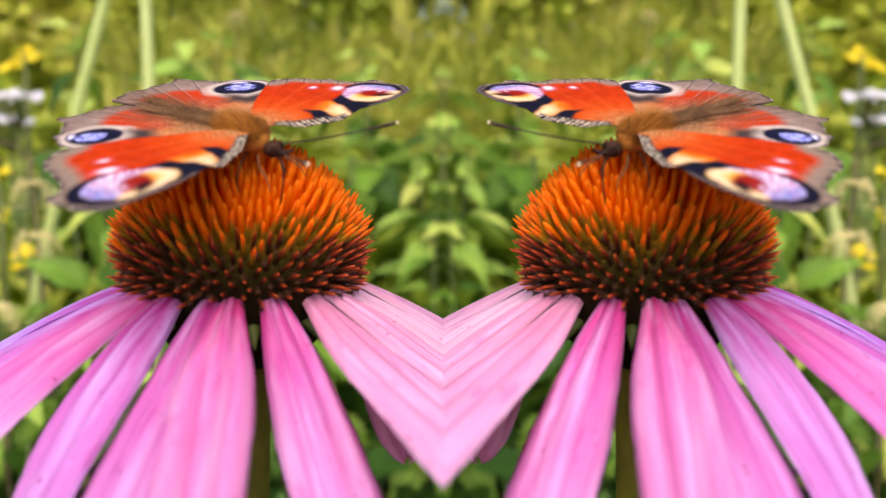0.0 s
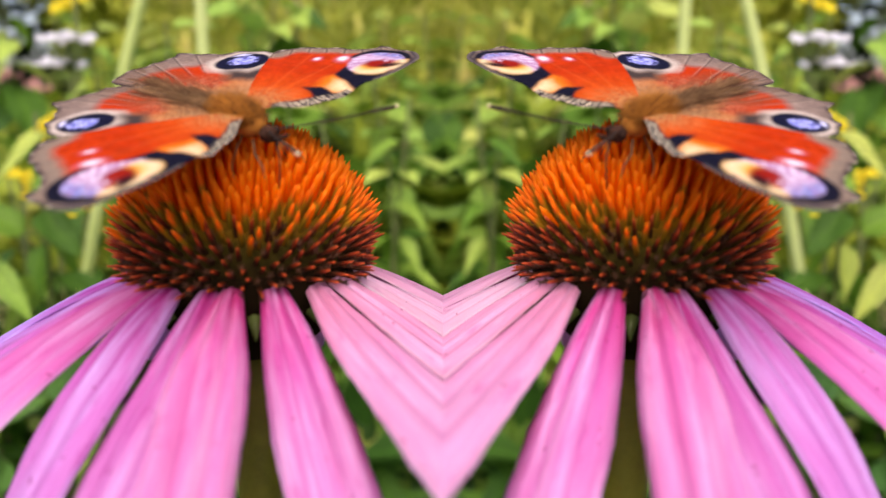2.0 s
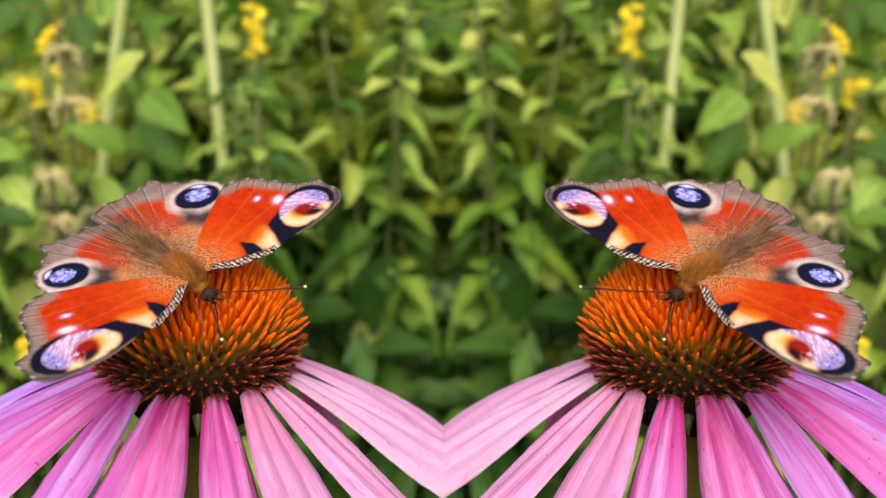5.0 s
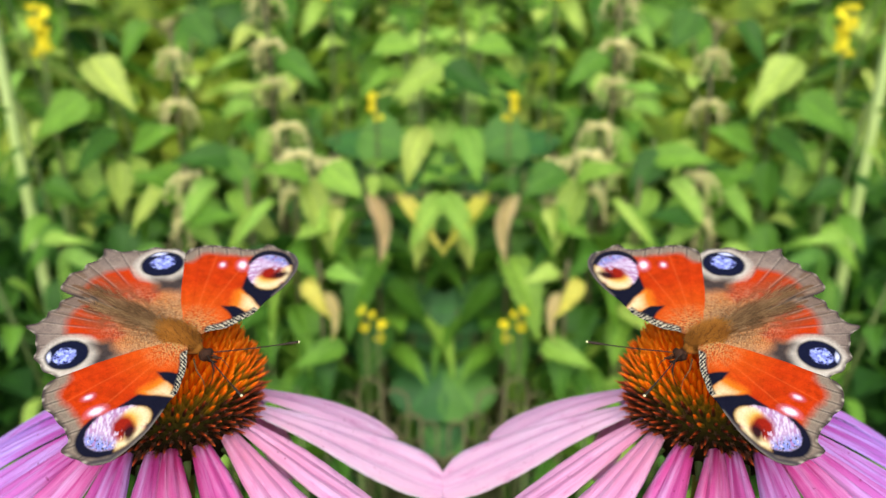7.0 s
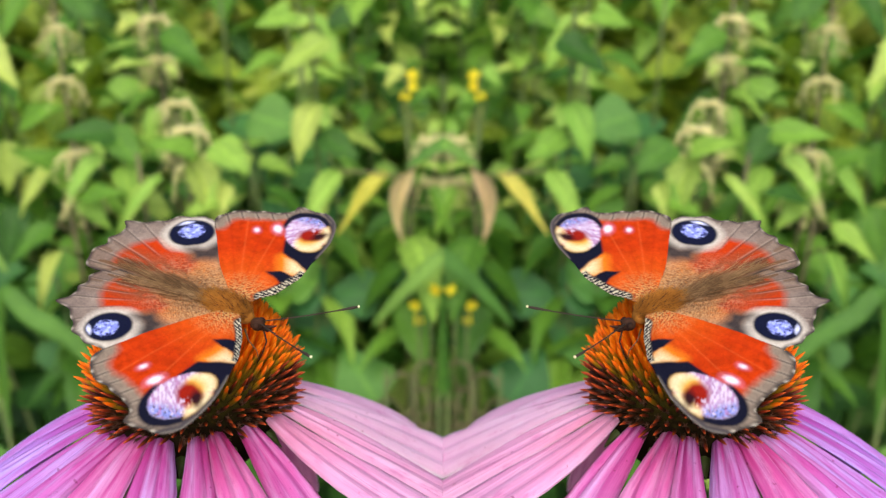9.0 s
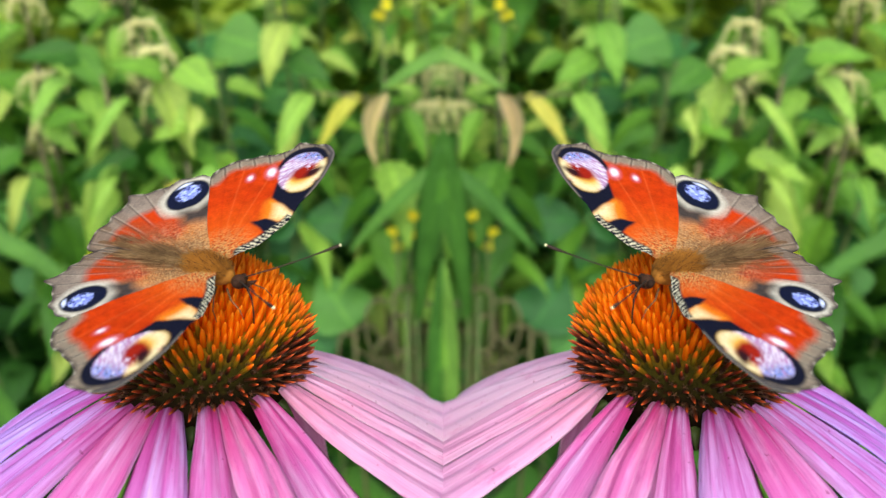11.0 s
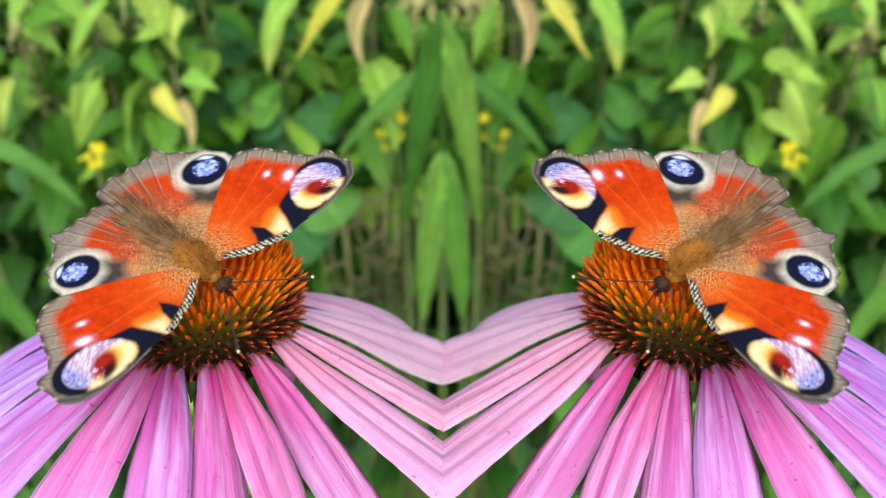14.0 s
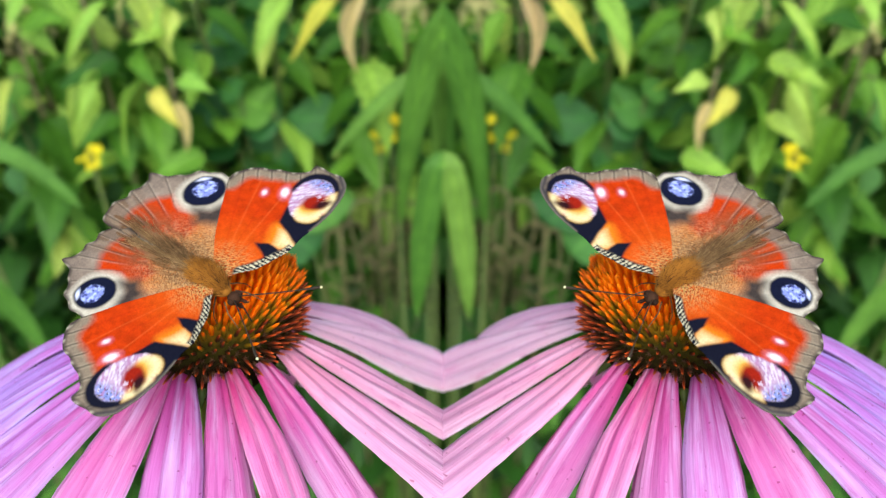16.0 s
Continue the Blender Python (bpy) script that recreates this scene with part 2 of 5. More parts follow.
def painted_material(name, rough, spec, bump_scale, share=0.0):
    """Colours carried by the mesh (the scales of a wing), with fine relief."""
    m, n, l, b = material(name, rough, spec)
    a = attribute(n, "scales")
    tc = n.new("ShaderNodeTexCoord")
    n1 = noise_node(n, l, bump_scale, 3.0, tc.outputs["Object"])
    r = ramp(n, [(0.3, (0.78, 0.78, 0.78)), (0.7, (1.0, 1.0, 1.0))])
    l.new(n1.outputs["Fac"], r.inputs["Fac"])
    c = mixed(n, l, "MULTIPLY", 0.6, a.outputs["Color"], r.outputs["Color"])
    l.new(c, b.inputs["Base Color"])
    bumped(n, l, b, n1.outputs["Fac"], 0.25, 0.0002)
    return m


def leaf_material(name, stops, share=0.35, rough=0.55, patch=0.0):
    m, n, l, b = material(name, rough, 0.28)
    obj = n.new("ShaderNodeObjectInfo")
    across, along = attribute(n, "across"), attribute(n, "along")
    r = ramp(n, stops)
    isl = n.new("ShaderNodeNewGeometry")
    pick = n.new("ShaderNodeMath"); pick.operation = "ADD"
    l.new(obj.outputs["Random"], pick.inputs[0]); l.new(isl.outputs["Random Per Island"], pick.inputs[1])
    frac = n.new("ShaderNodeMath"); frac.operation = "FRACT"
    l.new(pick.outputs[0], frac.inputs[0])
    tc = n.new("ShaderNodeTexCoord")
    if patch:
        n0 = noise_node(n, l, patch, 2.0, tc.outputs["Object"])
        wide = n.new("ShaderNodeMapRange")
        wide.inputs[1].default_value, wide.inputs[2].default_value = 0.34, 0.66
        l.new(n0.outputs["Fac"], wide.inputs[0])
        both = n.new("ShaderNodeMix")
        both.inputs[0].default_value = 0.72
        l.new(frac.outputs[0], both.inputs[2]); l.new(wide.outputs[0], both.inputs[3])
        l.new(both.outputs[0], r.inputs["Fac"])
    else:
        l.new(frac.outputs[0], r.inputs["Fac"])
    n1 = noise_node(n, l, 60.0, 4.0, tc.outputs["Object"])
    mot = ramp(n, [(0.3, (0.62, 0.66, 0.55)), (0.7, (1.1, 1.08, 1.0))])
    l.new(n1.outputs["Fac"], mot.inputs["Fac"])
    c = mixed(n, l, "MULTIPLY", 0.9, r.outputs["Color"], mot.outputs["Color"])
    ab = n.new("ShaderNodeMath"); ab.operation = "ABSOLUTE"
    l.new(across.outputs["Fac"], ab.inputs[0])
    vein = ramp(n, [(0.0, (1.5, 1.45, 1.2)), (0.1, (1.0, 1.0, 1.0))])
    l.new(ab.outputs[0], vein.inputs["Fac"])
    c = mixed(n, l, "MULTIPLY", 1.0, c, vein.outputs["Color"])
    # side veins that run forward from the midrib
    run = n.new("ShaderNodeMath"); run.operation = "MULTIPLY"; run.inputs[1].default_value = 8.0
    l.new(along.outputs["Fac"], run.inputs[0])
    slant = n.new("ShaderNodeMath"); slant.operation = "MULTIPLY_ADD"; slant.inputs[1].default_value = -1.9
    l.new(ab.outputs[0], slant.inputs[0]); l.new(run.outputs[0], slant.inputs[2])
    each = n.new("ShaderNodeMath"); each.operation = "FRACT"
    l.new(slant.outputs[0], each.inputs[0])
    rib = ramp(n, [(0.0, (0.66, 0.70, 0.62)), (0.14, (1.0, 1.0, 1.0)), (0.6, (1.12, 1.10, 1.05)), (1.0, (0.72, 0.76, 0.68))])
    l.new(each.outputs[0], rib.inputs["Fac"])
    c = mixed(n, l, "MULTIPLY", 0.75, c, rib.outputs["Color"])
    l.new(c, b.inputs["Base Color"])
    bumped(n, l, b, each.outputs[0], 0.4, 0.0012)
    thin(m, n, l, b, share, c)
    return m


def core_material():
    """Orange on the crown, olive below, nearly black at the ring."""
    m, n, l, b = material("receptacle", 0.95, 0.03)
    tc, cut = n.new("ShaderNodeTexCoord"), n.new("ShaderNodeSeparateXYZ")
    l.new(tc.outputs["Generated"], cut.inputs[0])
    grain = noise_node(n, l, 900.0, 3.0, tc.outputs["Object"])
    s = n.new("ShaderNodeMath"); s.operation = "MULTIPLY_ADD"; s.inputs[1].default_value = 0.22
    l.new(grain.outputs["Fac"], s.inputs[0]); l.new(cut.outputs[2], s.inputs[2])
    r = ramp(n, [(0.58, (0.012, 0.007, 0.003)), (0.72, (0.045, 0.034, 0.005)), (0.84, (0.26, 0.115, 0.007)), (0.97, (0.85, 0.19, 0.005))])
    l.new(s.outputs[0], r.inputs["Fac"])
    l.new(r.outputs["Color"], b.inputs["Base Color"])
    bumped(n, l, b, grain.outputs["Fac"], 0.5, 0.0004)
    return m


PETAL = petal_material()
SPINE_TOP = spine_material("spine_orange", [(0.0, (0.74, 0.17, 0.006)), (0.3, (1.0, 0.23, 0.004)), (0.6, (1.0, 0.27, 0.005)), (1.0, (1.0, 0.34, 0.008))], 0.5)
SPINE_MID = spine_material("spine_tipped", [(0.0, (0.08, 0.070, 0.006)), (0.5, (0.34, 0.19, 0.010)), (0.66, (0.82, 0.16, 0.005)), (0.8, (1.0, 0.19, 0.004)), (1.0, (1.0, 0.27, 0.008))], 0.25)
SPINE_LOW = spine_material("spine_crimson", [(0.0, (0.014, 0.009, 0.004)), (0.45, (0.045, 0.014, 0.005)), (0.68, (0.20, 0.024, 0.006)), (1.0, (0.60, 0.10, 0.02))])
FLORET = plain_material("floret", (0.02, 0.008, 0.004), (0.13, 0.045, 0.016), 0.6, 2500.0)
CORE = core_material()
STEM = plain_material("stem", (0.09, 0.10, 0.006), (0.23, 0.22, 0.02), 0.6, 260.0, 0.0003)
SEPAL = plain_material("sepal", (0.03, 0.05, 0.010), (0.10, 0.14, 0.03), 0.5, 400.0)
WING = painted_material("wing_scales", 0.75, 0.03, 2600.0)
FUR = plain_material("fur", (0.11, 0.036, 0.006), (0.58, 0.23, 0.040), 0.8, 600.0, spec=0.05, spread=0.2)
FUR_DARK = plain_material("fur_dark", (0.09, 0.045, 0.02), (0.30, 0.17, 0.08), 0.8, 600.0, spec=0.05, spread=0.2)
FUR_TAN = plain_material("fur_tan", (0.16, 0.080, 0.035), (0.46, 0.27, 0.13), 0.8, 600.0, spec=0.05, spread=0.2)
CHITIN = plain_material("chitin", (0.012, 0.005, 0.003), (0.055, 0.022, 0.012), 0.7, 900.0, 0.0002, spec=0.1)
ANTENNA = plain_material("antenna", (0.010, 0.007, 0.005), (0.04, 0.022, 0.012), 0.7, 2000.0)
LEG = plain_material("leg", (0.05, 0.022, 0.008), (0.16, 0.08, 0.03), 0.6, 1500.0)
PALE_TIP = plain_material("pale_tip", (0.65, 0.55, 0.30), (0.80, 0.72, 0.45), 0.5, 2000.0)
NETTLE = leaf_material("nettle_leaf", [(0.0, (0.040, 0.120, 0.016)), (0.4, (0.095, 0.225, 0.024)), (0.72, (0.185, 0.36, 0.042)), (0.92, (0.33, 0.51, 0.085)), (1.0, (0.46, 0.54, 0.13))])
PALE_LEAF = leaf_material("pale_nettle_leaf", [(0.0, (0.28, 0.50, 0.09)), (0.6, (0.43, 0.62, 0.13)), (1.0, (0.60, 0.66, 0.17))])
ROUND_LEAF = leaf_material("round_leaf", [(0.0, (0.032, 0.115, 0.034)), (0.6, (0.065, 0.19, 0.045)), (1.0, (0.13, 0.28, 0.045))], share=0.25)
# leaf greens darkened: the shade between the nettles is put into the colour
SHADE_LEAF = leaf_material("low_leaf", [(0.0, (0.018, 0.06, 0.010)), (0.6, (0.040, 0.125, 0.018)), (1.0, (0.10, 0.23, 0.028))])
GRASS = leaf_material("grass_blade", [(0.0, (0.06, 0.11, 0.008)), (0.3, (0.22, 0.29, 0.025)), (0.7, (0.54, 0.56, 0.09)), (1.0, (0.72, 0.60, 0.24))], patch=5.0)
THICKET = leaf_material("thicket_leaf", [(0.0, (0.05, 0.11, 0.008)), (0.35, (0.16, 0.25, 0.018)), (0.75, (0.36, 0.44, 0.05)), (1.0, (0.62, 0.58, 0.18))], patch=7.0)
DRY = leaf_material("withered_leaf", [(0.0, (0.66, 0.52, 0.22)), (0.6, (0.78, 0.62, 0.34)), (1.0, (0.74, 0.52, 0.34))])
GOLD_LEAF = leaf_material("yellowed_leaf", [(0.0, (0.66, 0.60, 0.10)), (0.6, (0.76, 0.66, 0.16)), (1.0, (0.72, 0.52, 0.10))])
TREE_LEAF = leaf_material("tree_leaf", [(0.0, (0.012, 0.035, 0.014)), (0.6, (0.025, 0.06, 0.022)), (1.0, (0.06, 0.10, 0.03))])
TASSEL = plain_material("seed_tassel", (0.44, 0.42, 0.15), (0.72, 0.63, 0.30), 0.7, 200.0)
NETTLE_STEM = plain_material("nettle_stem", (0.045, 0.07, 0.016), (0.11, 0.14, 0.035), 0.6, 80.0)
OLD_STEM = plain_material("old_stem", (0.06, 0.055, 0.024), (0.15, 0.125, 0.055), 0.6, 80.0)
BLADE = leaf_material("broad_blade", [(0.0, (0.07, 0.19, 0.03)), (0.6, (0.13, 0.28, 0.045)), (1.0, (0.24, 0.40, 0.08))])
STALK = plain_material("stalk", (0.36, 0.46, 0.13), (0.48, 0.57, 0.22), 0.5, 60.0)
YELLOW = plain_material("yellow_petal", (0.78, 0.60, 0.01), (0.86, 0.74, 0.03), 0.5, 120.0, share=0.25)
WHITE = plain_material("white_petal", (0.70, 0.72, 0.75), (0.82, 0.82, 0.84), 0.5, 120.0, share=0.25)
BRICK = plain_material("far_brick", (0.40, 0.20, 0.16), (0.50, 0.28, 0.22), 0.9, 2.0)
TILE = plain_material("far_tile", (0.36, 0.17, 0.13), (0.46, 0.24, 0.19), 0.9, 2.0)
DARK_GLASS = plain_material("far_window", (0.03, 0.035, 0.04), (0.06, 0.07, 0.08), 0.1, 1.0, spec=0.5)
SOIL = plain_material("soil", (0.025, 0.03, 0.012), (0.07, 0.08, 0.03), 0.95, 30.0, 0.01)
HEDGE = leaf_material("hedge_leaf", [(0.0, (0.08, 0.15, 0.012)), (0.3, (0.30, 0.40, 0.035)), (0.7, (0.62, 0.66, 0.10)), (1.0, (0.80, 0.70, 0.26))], patch=1.3)

# ---- helpers for meshes ----
MIRROR = Matrix.Diagonal((-1, 1, 1, 1))


def mesh_from(name, verts, faces, mat, smooth=True, **floats):
    me = bpy.data.meshes.new(name)
    me.from_pydata([tuple(v) for v in verts], [], [tuple(f) for f in faces])
    me.materials.append(mat)
    if smooth:
        me.polygons.foreach_set("use_smooth", [True] * len(me.polygons))
    for key, values in floats.items():
        a = me.attributes.new(key, "FLOAT", "POINT")
        a.data.foreach_set("value", np.asarray(values, dtype=np.float32))
    return me


def part(name, me, parent, label="", m=None):
    ob = new(name, me)
    ob.parent = parent
    if m is not None:
        ob.matrix_basis = m
    if label:
        ob["label"] = label
    return ob


def grid_faces(nu, nv):
    return [(i * nv + j, (i + 1) * nv + j, (i + 1) * nv + j + 1, i * nv + j + 1) for i in range(nu - 1) for j in range(nv - 1)]


def tube(points, radii, sides=8, cap=True):
    """Verts, faces and the share along a tube through the points."""
    verts, faces, along = [], [], []
    n = len(points)
    pts = [Vector(p) for p in points]
    ref = Vector((0.31, 0.2, 0.93))
    for i, p in enumerate(pts):
        d = (pts[min(i + 1, n - 1)] - pts[max(i - 1, 0)]).normalized()
        a = d.cross(ref).normalized()
        if a.length < 0.1:
            a = d.cross(Vector((1, 0, 0))).normalized()
        b = d.cross(a)
        for k in range(sides):
            w = 2 * math.pi * k / sides
            verts.append(p + (a * math.cos(w) + b * math.sin(w)) * radii[i])
            along.append(i / (n - 1))
    for i in range(n - 1):
        for k in range(sides):
            q = (k + 1) % sides
            faces.append((i * sides + k, i * sides + q, (i + 1) * sides + q, (i + 1) * sides + k))
    if cap:
        faces.append(tuple(range(sides))[::-1])
        faces.append(tuple(range((n - 1) * sides, n * sides)))
    return verts, faces, along


def joined(pieces):
    """Several (verts, faces, along) as one."""
    verts, faces, along = [], [], []
    for v, f, a in pieces:
        k = len(verts)
        verts += list(v)
        faces += [tuple(i + k for i in q) for q in f]
        along += list(a)
    return verts, faces, along


def ball(centre, radii, nu=14, nv=10, turn=None):
    verts, faces, along = [], [], []
    for j in range(nv + 1):
        ph = math.pi * j / nv
        for i in range(nu):
            th = 2 * math.pi * i / nu
            p = Vector((radii[0] * math.sin(ph) * math.cos(th), radii[1] * math.sin(ph) * math.sin(th), radii[2] * math.cos(ph)))
            verts.append(Vector(centre) + (turn @ p if turn else p))
            along.append(j / nv)
    for j in range(nv):
        for i in range(nu):
            q = (i + 1) % nu
            faces.append((j * nu + i, (j + 1) * nu + i, (j + 1) * nu + q, j * nu + q))
    return verts, faces, along


def seam_group(sign):
    """Petals and grass blades of the two halves meet in the plane between them: what would pass it is cut away."""
    g = bpy.data.node_groups.new("cut_at_seam", "GeometryNodeTree")
    g.interface.new_socket("Geometry", in_out="INPUT", socket_type="NodeSocketGeometry")
    g.interface.new_socket("Geometry", in_out="OUTPUT", socket_type="NodeSocketGeometry")
    n, l = g.nodes, g.links
    gin, gout = n.new("NodeGroupInput"), n.new("NodeGroupOutput")
    me, info, pos = n.new("GeometryNodeSelfObject"), n.new("GeometryNodeObjectInfo"), n.new("GeometryNodeInputPosition")
    inv, shift, back = n.new("FunctionNodeInvertMatrix"), n.new("ShaderNodeVectorMath"), n.new("FunctionNodeTransformPoint")
    block, put, cut = n.new("GeometryNodeMeshCube"), n.new("GeometryNodeSetPosition"), n.new("GeometryNodeMeshBoolean")
    there, axes, past, drop = n.new("FunctionNodeTransformPoint"), n.new("ShaderNodeSeparateXYZ"), n.new("FunctionNodeCompare"), n.new("GeometryNodeDeleteGeometry")
    l.new(me.outputs[0], info.inputs["Object"])
    l.new(info.outputs["Transform"], inv.inputs[0])
    # a block that fills the other side, brought into the petal's own space
    block.inputs["Size"].default_value = (0.4, 1.2, 0.8)
    shift.inputs[1].default_value = (-sign * 0.2, 0.0, 0.85)
    l.new(pos.outputs[0], shift.inputs[0])
    l.new(shift.outputs[0], back.inputs[0]); l.new(inv.outputs[0], back.inputs[1])
    l.new(block.outputs["Mesh"], put.inputs["Geometry"]); l.new(back.outputs[0], put.inputs["Position"])
    cut.operation, cut.solver = "DIFFERENCE", "MANIFOLD"
    l.new(gin.outputs[0], cut.inputs["Mesh 1"]); l.new(put.outputs[0], cut.inputs["Mesh 2"])
    # leave the cut edge open
    l.new(pos.outputs[0], there.inputs[0]); l.new(info.outputs["Transform"], there.inputs[1])
    l.new(there.outputs[0], axes.inputs[0])
    l.new(axes.outputs[0], past.inputs[0])
    past.operation = "GREATER_THAN" if sign < 0 else "LESS_THAN"
    past.inputs[1].default_value = sign * 0.00001
    drop.domain = "FACE"
    l.new(cut.outputs["Mesh"], drop.inputs["Geometry"]); l.new(past.outputs[0], drop.inputs["Selection"])
    l.new(drop.outputs[0], gout.inputs[0])
    return g


SEAM = {-1: seam_group(-1), 1: seam_group(1)}
FLIPPED = {}


def flipped(me):
    """The mirror image of a mesh."""
    if me.name not in FLIPPED:
        c = me.copy()
        co = np.empty(len(c.vertices) * 3, dtype=np.float32)
        c.vertices.foreach_get("co", co)
        co.reshape(-1, 3)[:, 0] *= -1
        c.vertices.foreach_set("co", co)
        c.flip_normals()
        FLIPPED[me.name] = c
    return FLIPPED[me.name]


def twin(ob):
    """A mirror-image twin of a thing with its parts, on the other side of the plane x = 0. Returns {part: its twin}."""
    made = {}
    for o in (ob, *ob.children_recursive):
        made[o] = c = new(o.name.split(".")[0], flipped(o.data) if o.data else None)
        for key in o.keys():
            c[key] = o[key]
        c.parent = made.get(o.parent)
        c.matrix_basis = MIRROR @ o.matrix_basis @ MIRROR
        for mod in o.modifiers:
            k = c.modifiers.new(mod.name, mod.type)
            if mod.type == "NODES":
                k.node_group = SEAM[1]
            else:
                k.thickness, k.offset = mod.thickness, mod.offset
    return made


def thing(name, label, category, group=""):
    return tagged(new(name), label, category, group)


# ---- ground ----
def ground():
    n = 61
    xs = np.sign(np.linspace(-1, 1, n)) * np.abs(np.linspace(-1, 1, n)) ** 4 * 300
    verts = [(x, y, 0.03 * noise.noise((x * 2, y * 2, 0)) * math.exp(-(x * x + y * y) / 50)) for x in xs for y in xs]
    ob = new("ground", mesh_from("ground", verts, grid_faces(n, n), SOIL))
    tagged(ob, "dark earth and low growth under the meadow", "ground", kind="structure")


# ---- the coneflower, about its ring of petals ----
DOME_Z, DOME_R, DOME_H = 0.0023, 0.0174, 0.0173


def petal_mesh(length, width, a0, a1, head, sweep, twist, seed, tint=0.0, high=0.0, cup=0.0014):
    """A ray petal that leaves the ring at az degrees and droops from a0 to a1 degrees."""
    nu, nv = 34, 15
    rnd = random.Random(seed)
    p = Vector((0, 0, 0))
    pts, dirs = [], []
    for i in range(nu):
        s = i / (nu - 1)
        a = radians(a0 + (a1 - a0) * (s ** 0.7))
        sw = radians(head + sweep * s)
        d = Vector((math.sin(sw) * math.cos(a), -math.cos(sw) * math.cos(a), -math.sin(a)))
        if i:
            p = p + d * (length / (nu - 1))
        pts.append(p.copy())
        dirs.append(d)
    verts, across, along = [], [], []
    ph1, ph2 = rnd.uniform(0, 6), rnd.uniform(0, 6)
    for i in range(nu):
        s = i / (nu - 1)
        w = width * 0.5 * (0.24 + 0.76 * math.sin(min(1.0, s / 0.66) * math.pi / 2) ** 1.1) * (1.0 if s < 0.8 else math.sqrt(max(0.02, 1 - ((s - 0.8) / 0.205) ** 2.4)))
        w *= 1 + 0.05 * math.sin(7 * s + ph1) + 0.034 * s * math.sin(17 * s + ph2) + 0.018 * s * math.sin(41 * s + ph1) + 0.010 * math.sin(83 * s + ph2)
        d = dirs[i]
        side = d.cross(Vector((0, 0, 1))).normalized()
        up = side.cross(d).normalized()
        tw = radians(twist * s)
        side, up = side * math.cos(tw) + up * math.sin(tw), up * math.cos(tw) - side * math.sin(tw)
        for j in range(nv):
            u = 2 * j / (nv - 1) - 1
            ridge = 0.00040 * (math.cos(u * 3.0 * math.pi) + 0.35 * math.sin(u * 8 + ph2)) * min(1, s * 5) * (1 - 0.6 * s)
            wave = 0.0007 * s * math.sin(9 * s + 1.7 * ph1) * abs(u) ** 3
            lift = -cup * u * u * (0.4 + 0.6 * s) + ridge + wave + 0.0005 * s * math.sin(5 * s + 2.5 * u + ph2)
            notch = -0.0013 * (0.5 + 0.5 * math.cos(u * 2 * math.pi)) * max(0, (s - 0.9) / 0.1)
            verts.append(pts[i] + side * (u * w) + up * (lift + high * min(1.0, s * 3)) + d * notch)
            across.append(u)
            along.append(s)
    faces = grid_faces(nu, nv)
    me = mesh_from("ray_petal", verts, faces, PETAL)
    corner = [k for f in faces for k in f]
    for key, values in (("across", across), ("along", along), ("tint", [tint] * len(verts))):
        me.attributes.new(key, "FLOAT", "CORNER").data.foreach_set("value", [values[k] for k in corner])
    return me


# azimuth, length, width, first and last droop, heading off the radius, sweep, twist, lilac share (below zero: whitened
# for light on the petal), lift
PETALS = [
    (-53, 0.047, 0.0096, 20, 34, -4, -12, 6, 0.55, 0.0), (-37, 0.048, 0.0110, 10, 48, 8, -16, 22, 0.2, 0.0004), (-23.9, 0.048, 0.0104, 7, 61, 16, -11, -27, 0.5, -0.0002),
    (-0.2, 0.048, 0.0085, 8, 49, 4, -16, 3, 0.35, -0.0022), (11.0, 0.048, 0.0078, 15, 30, 2, -4, 35, 0.0, 0.0026), (31.9, 0.048, 0.0093, 19, 45, -3, 4, 1, 0.2, 0.0),
    (57.7, 0.0605, 0.0098, 23, -4, -19, -13, 6, -0.3, 0.0004), (70.5, 0.054, 0.0106, 19, 35, -3, 1, 14, -0.34, -0.0004), 
    (95.0, 0.056, 0.0124, 29, 37, 14, -1, -36, -0.62, 0.0003), (115.8, 0.044, 0.0104, 20, 38, 14, -27, -8, -0.5, 0.0),
    (-68, 0.046, 0.0096, 20, 38, -2, -6, 6, 0.75, 0.0), (-84, 0.046, 0.0092, 16, 40, 0, -2, -6, 0.9, 0.0), (-100, 0.045, 0.0094, 18, 42, 0, 0, 8, 1.0, 0.0), (-118, 0.046, 0.0092, 16, 42, 0, 2, 4, 0.8, 0.0),
    (134, 0.045, 0.0094, 22, 50, 0, 0, 8, 0.3, 0.0), (151, 0.052, 0.0100, 30, 72, 0, 0, -6, 0.0, 0.0), (169, 0.045, 0.0094, 18, 46, 0, 0, 4, 0.5, 0.0), (188, 0.046, 0.0092, 18, 48, 0, 0, -4, 0.5, 0.0),
    (207, 0.045, 0.0094, 20, 48, 0, 0, 6, 0.6, 0.0), (225, 0.046, 0.0092, 18, 46, 0, 0, -4, 0.7, 0.0),
]


def spine_mesh(name, mat, length, radius, hooked, blunt=0.58):
    pts = [(0, 0, 0), (0, 0, length * 0.3), (hooked * 0.3, 0, length * 0.62), (hooked * 0.7, 0, length * 0.86), (hooked, 0, length)]
    v, f, a = tube(pts, [radius * 0.75, radius, radius * (0.5 + 0.7 * blunt), radius * blunt, radius * 0.12], 6)
    return mesh_from(name, v, f, mat, along=a)


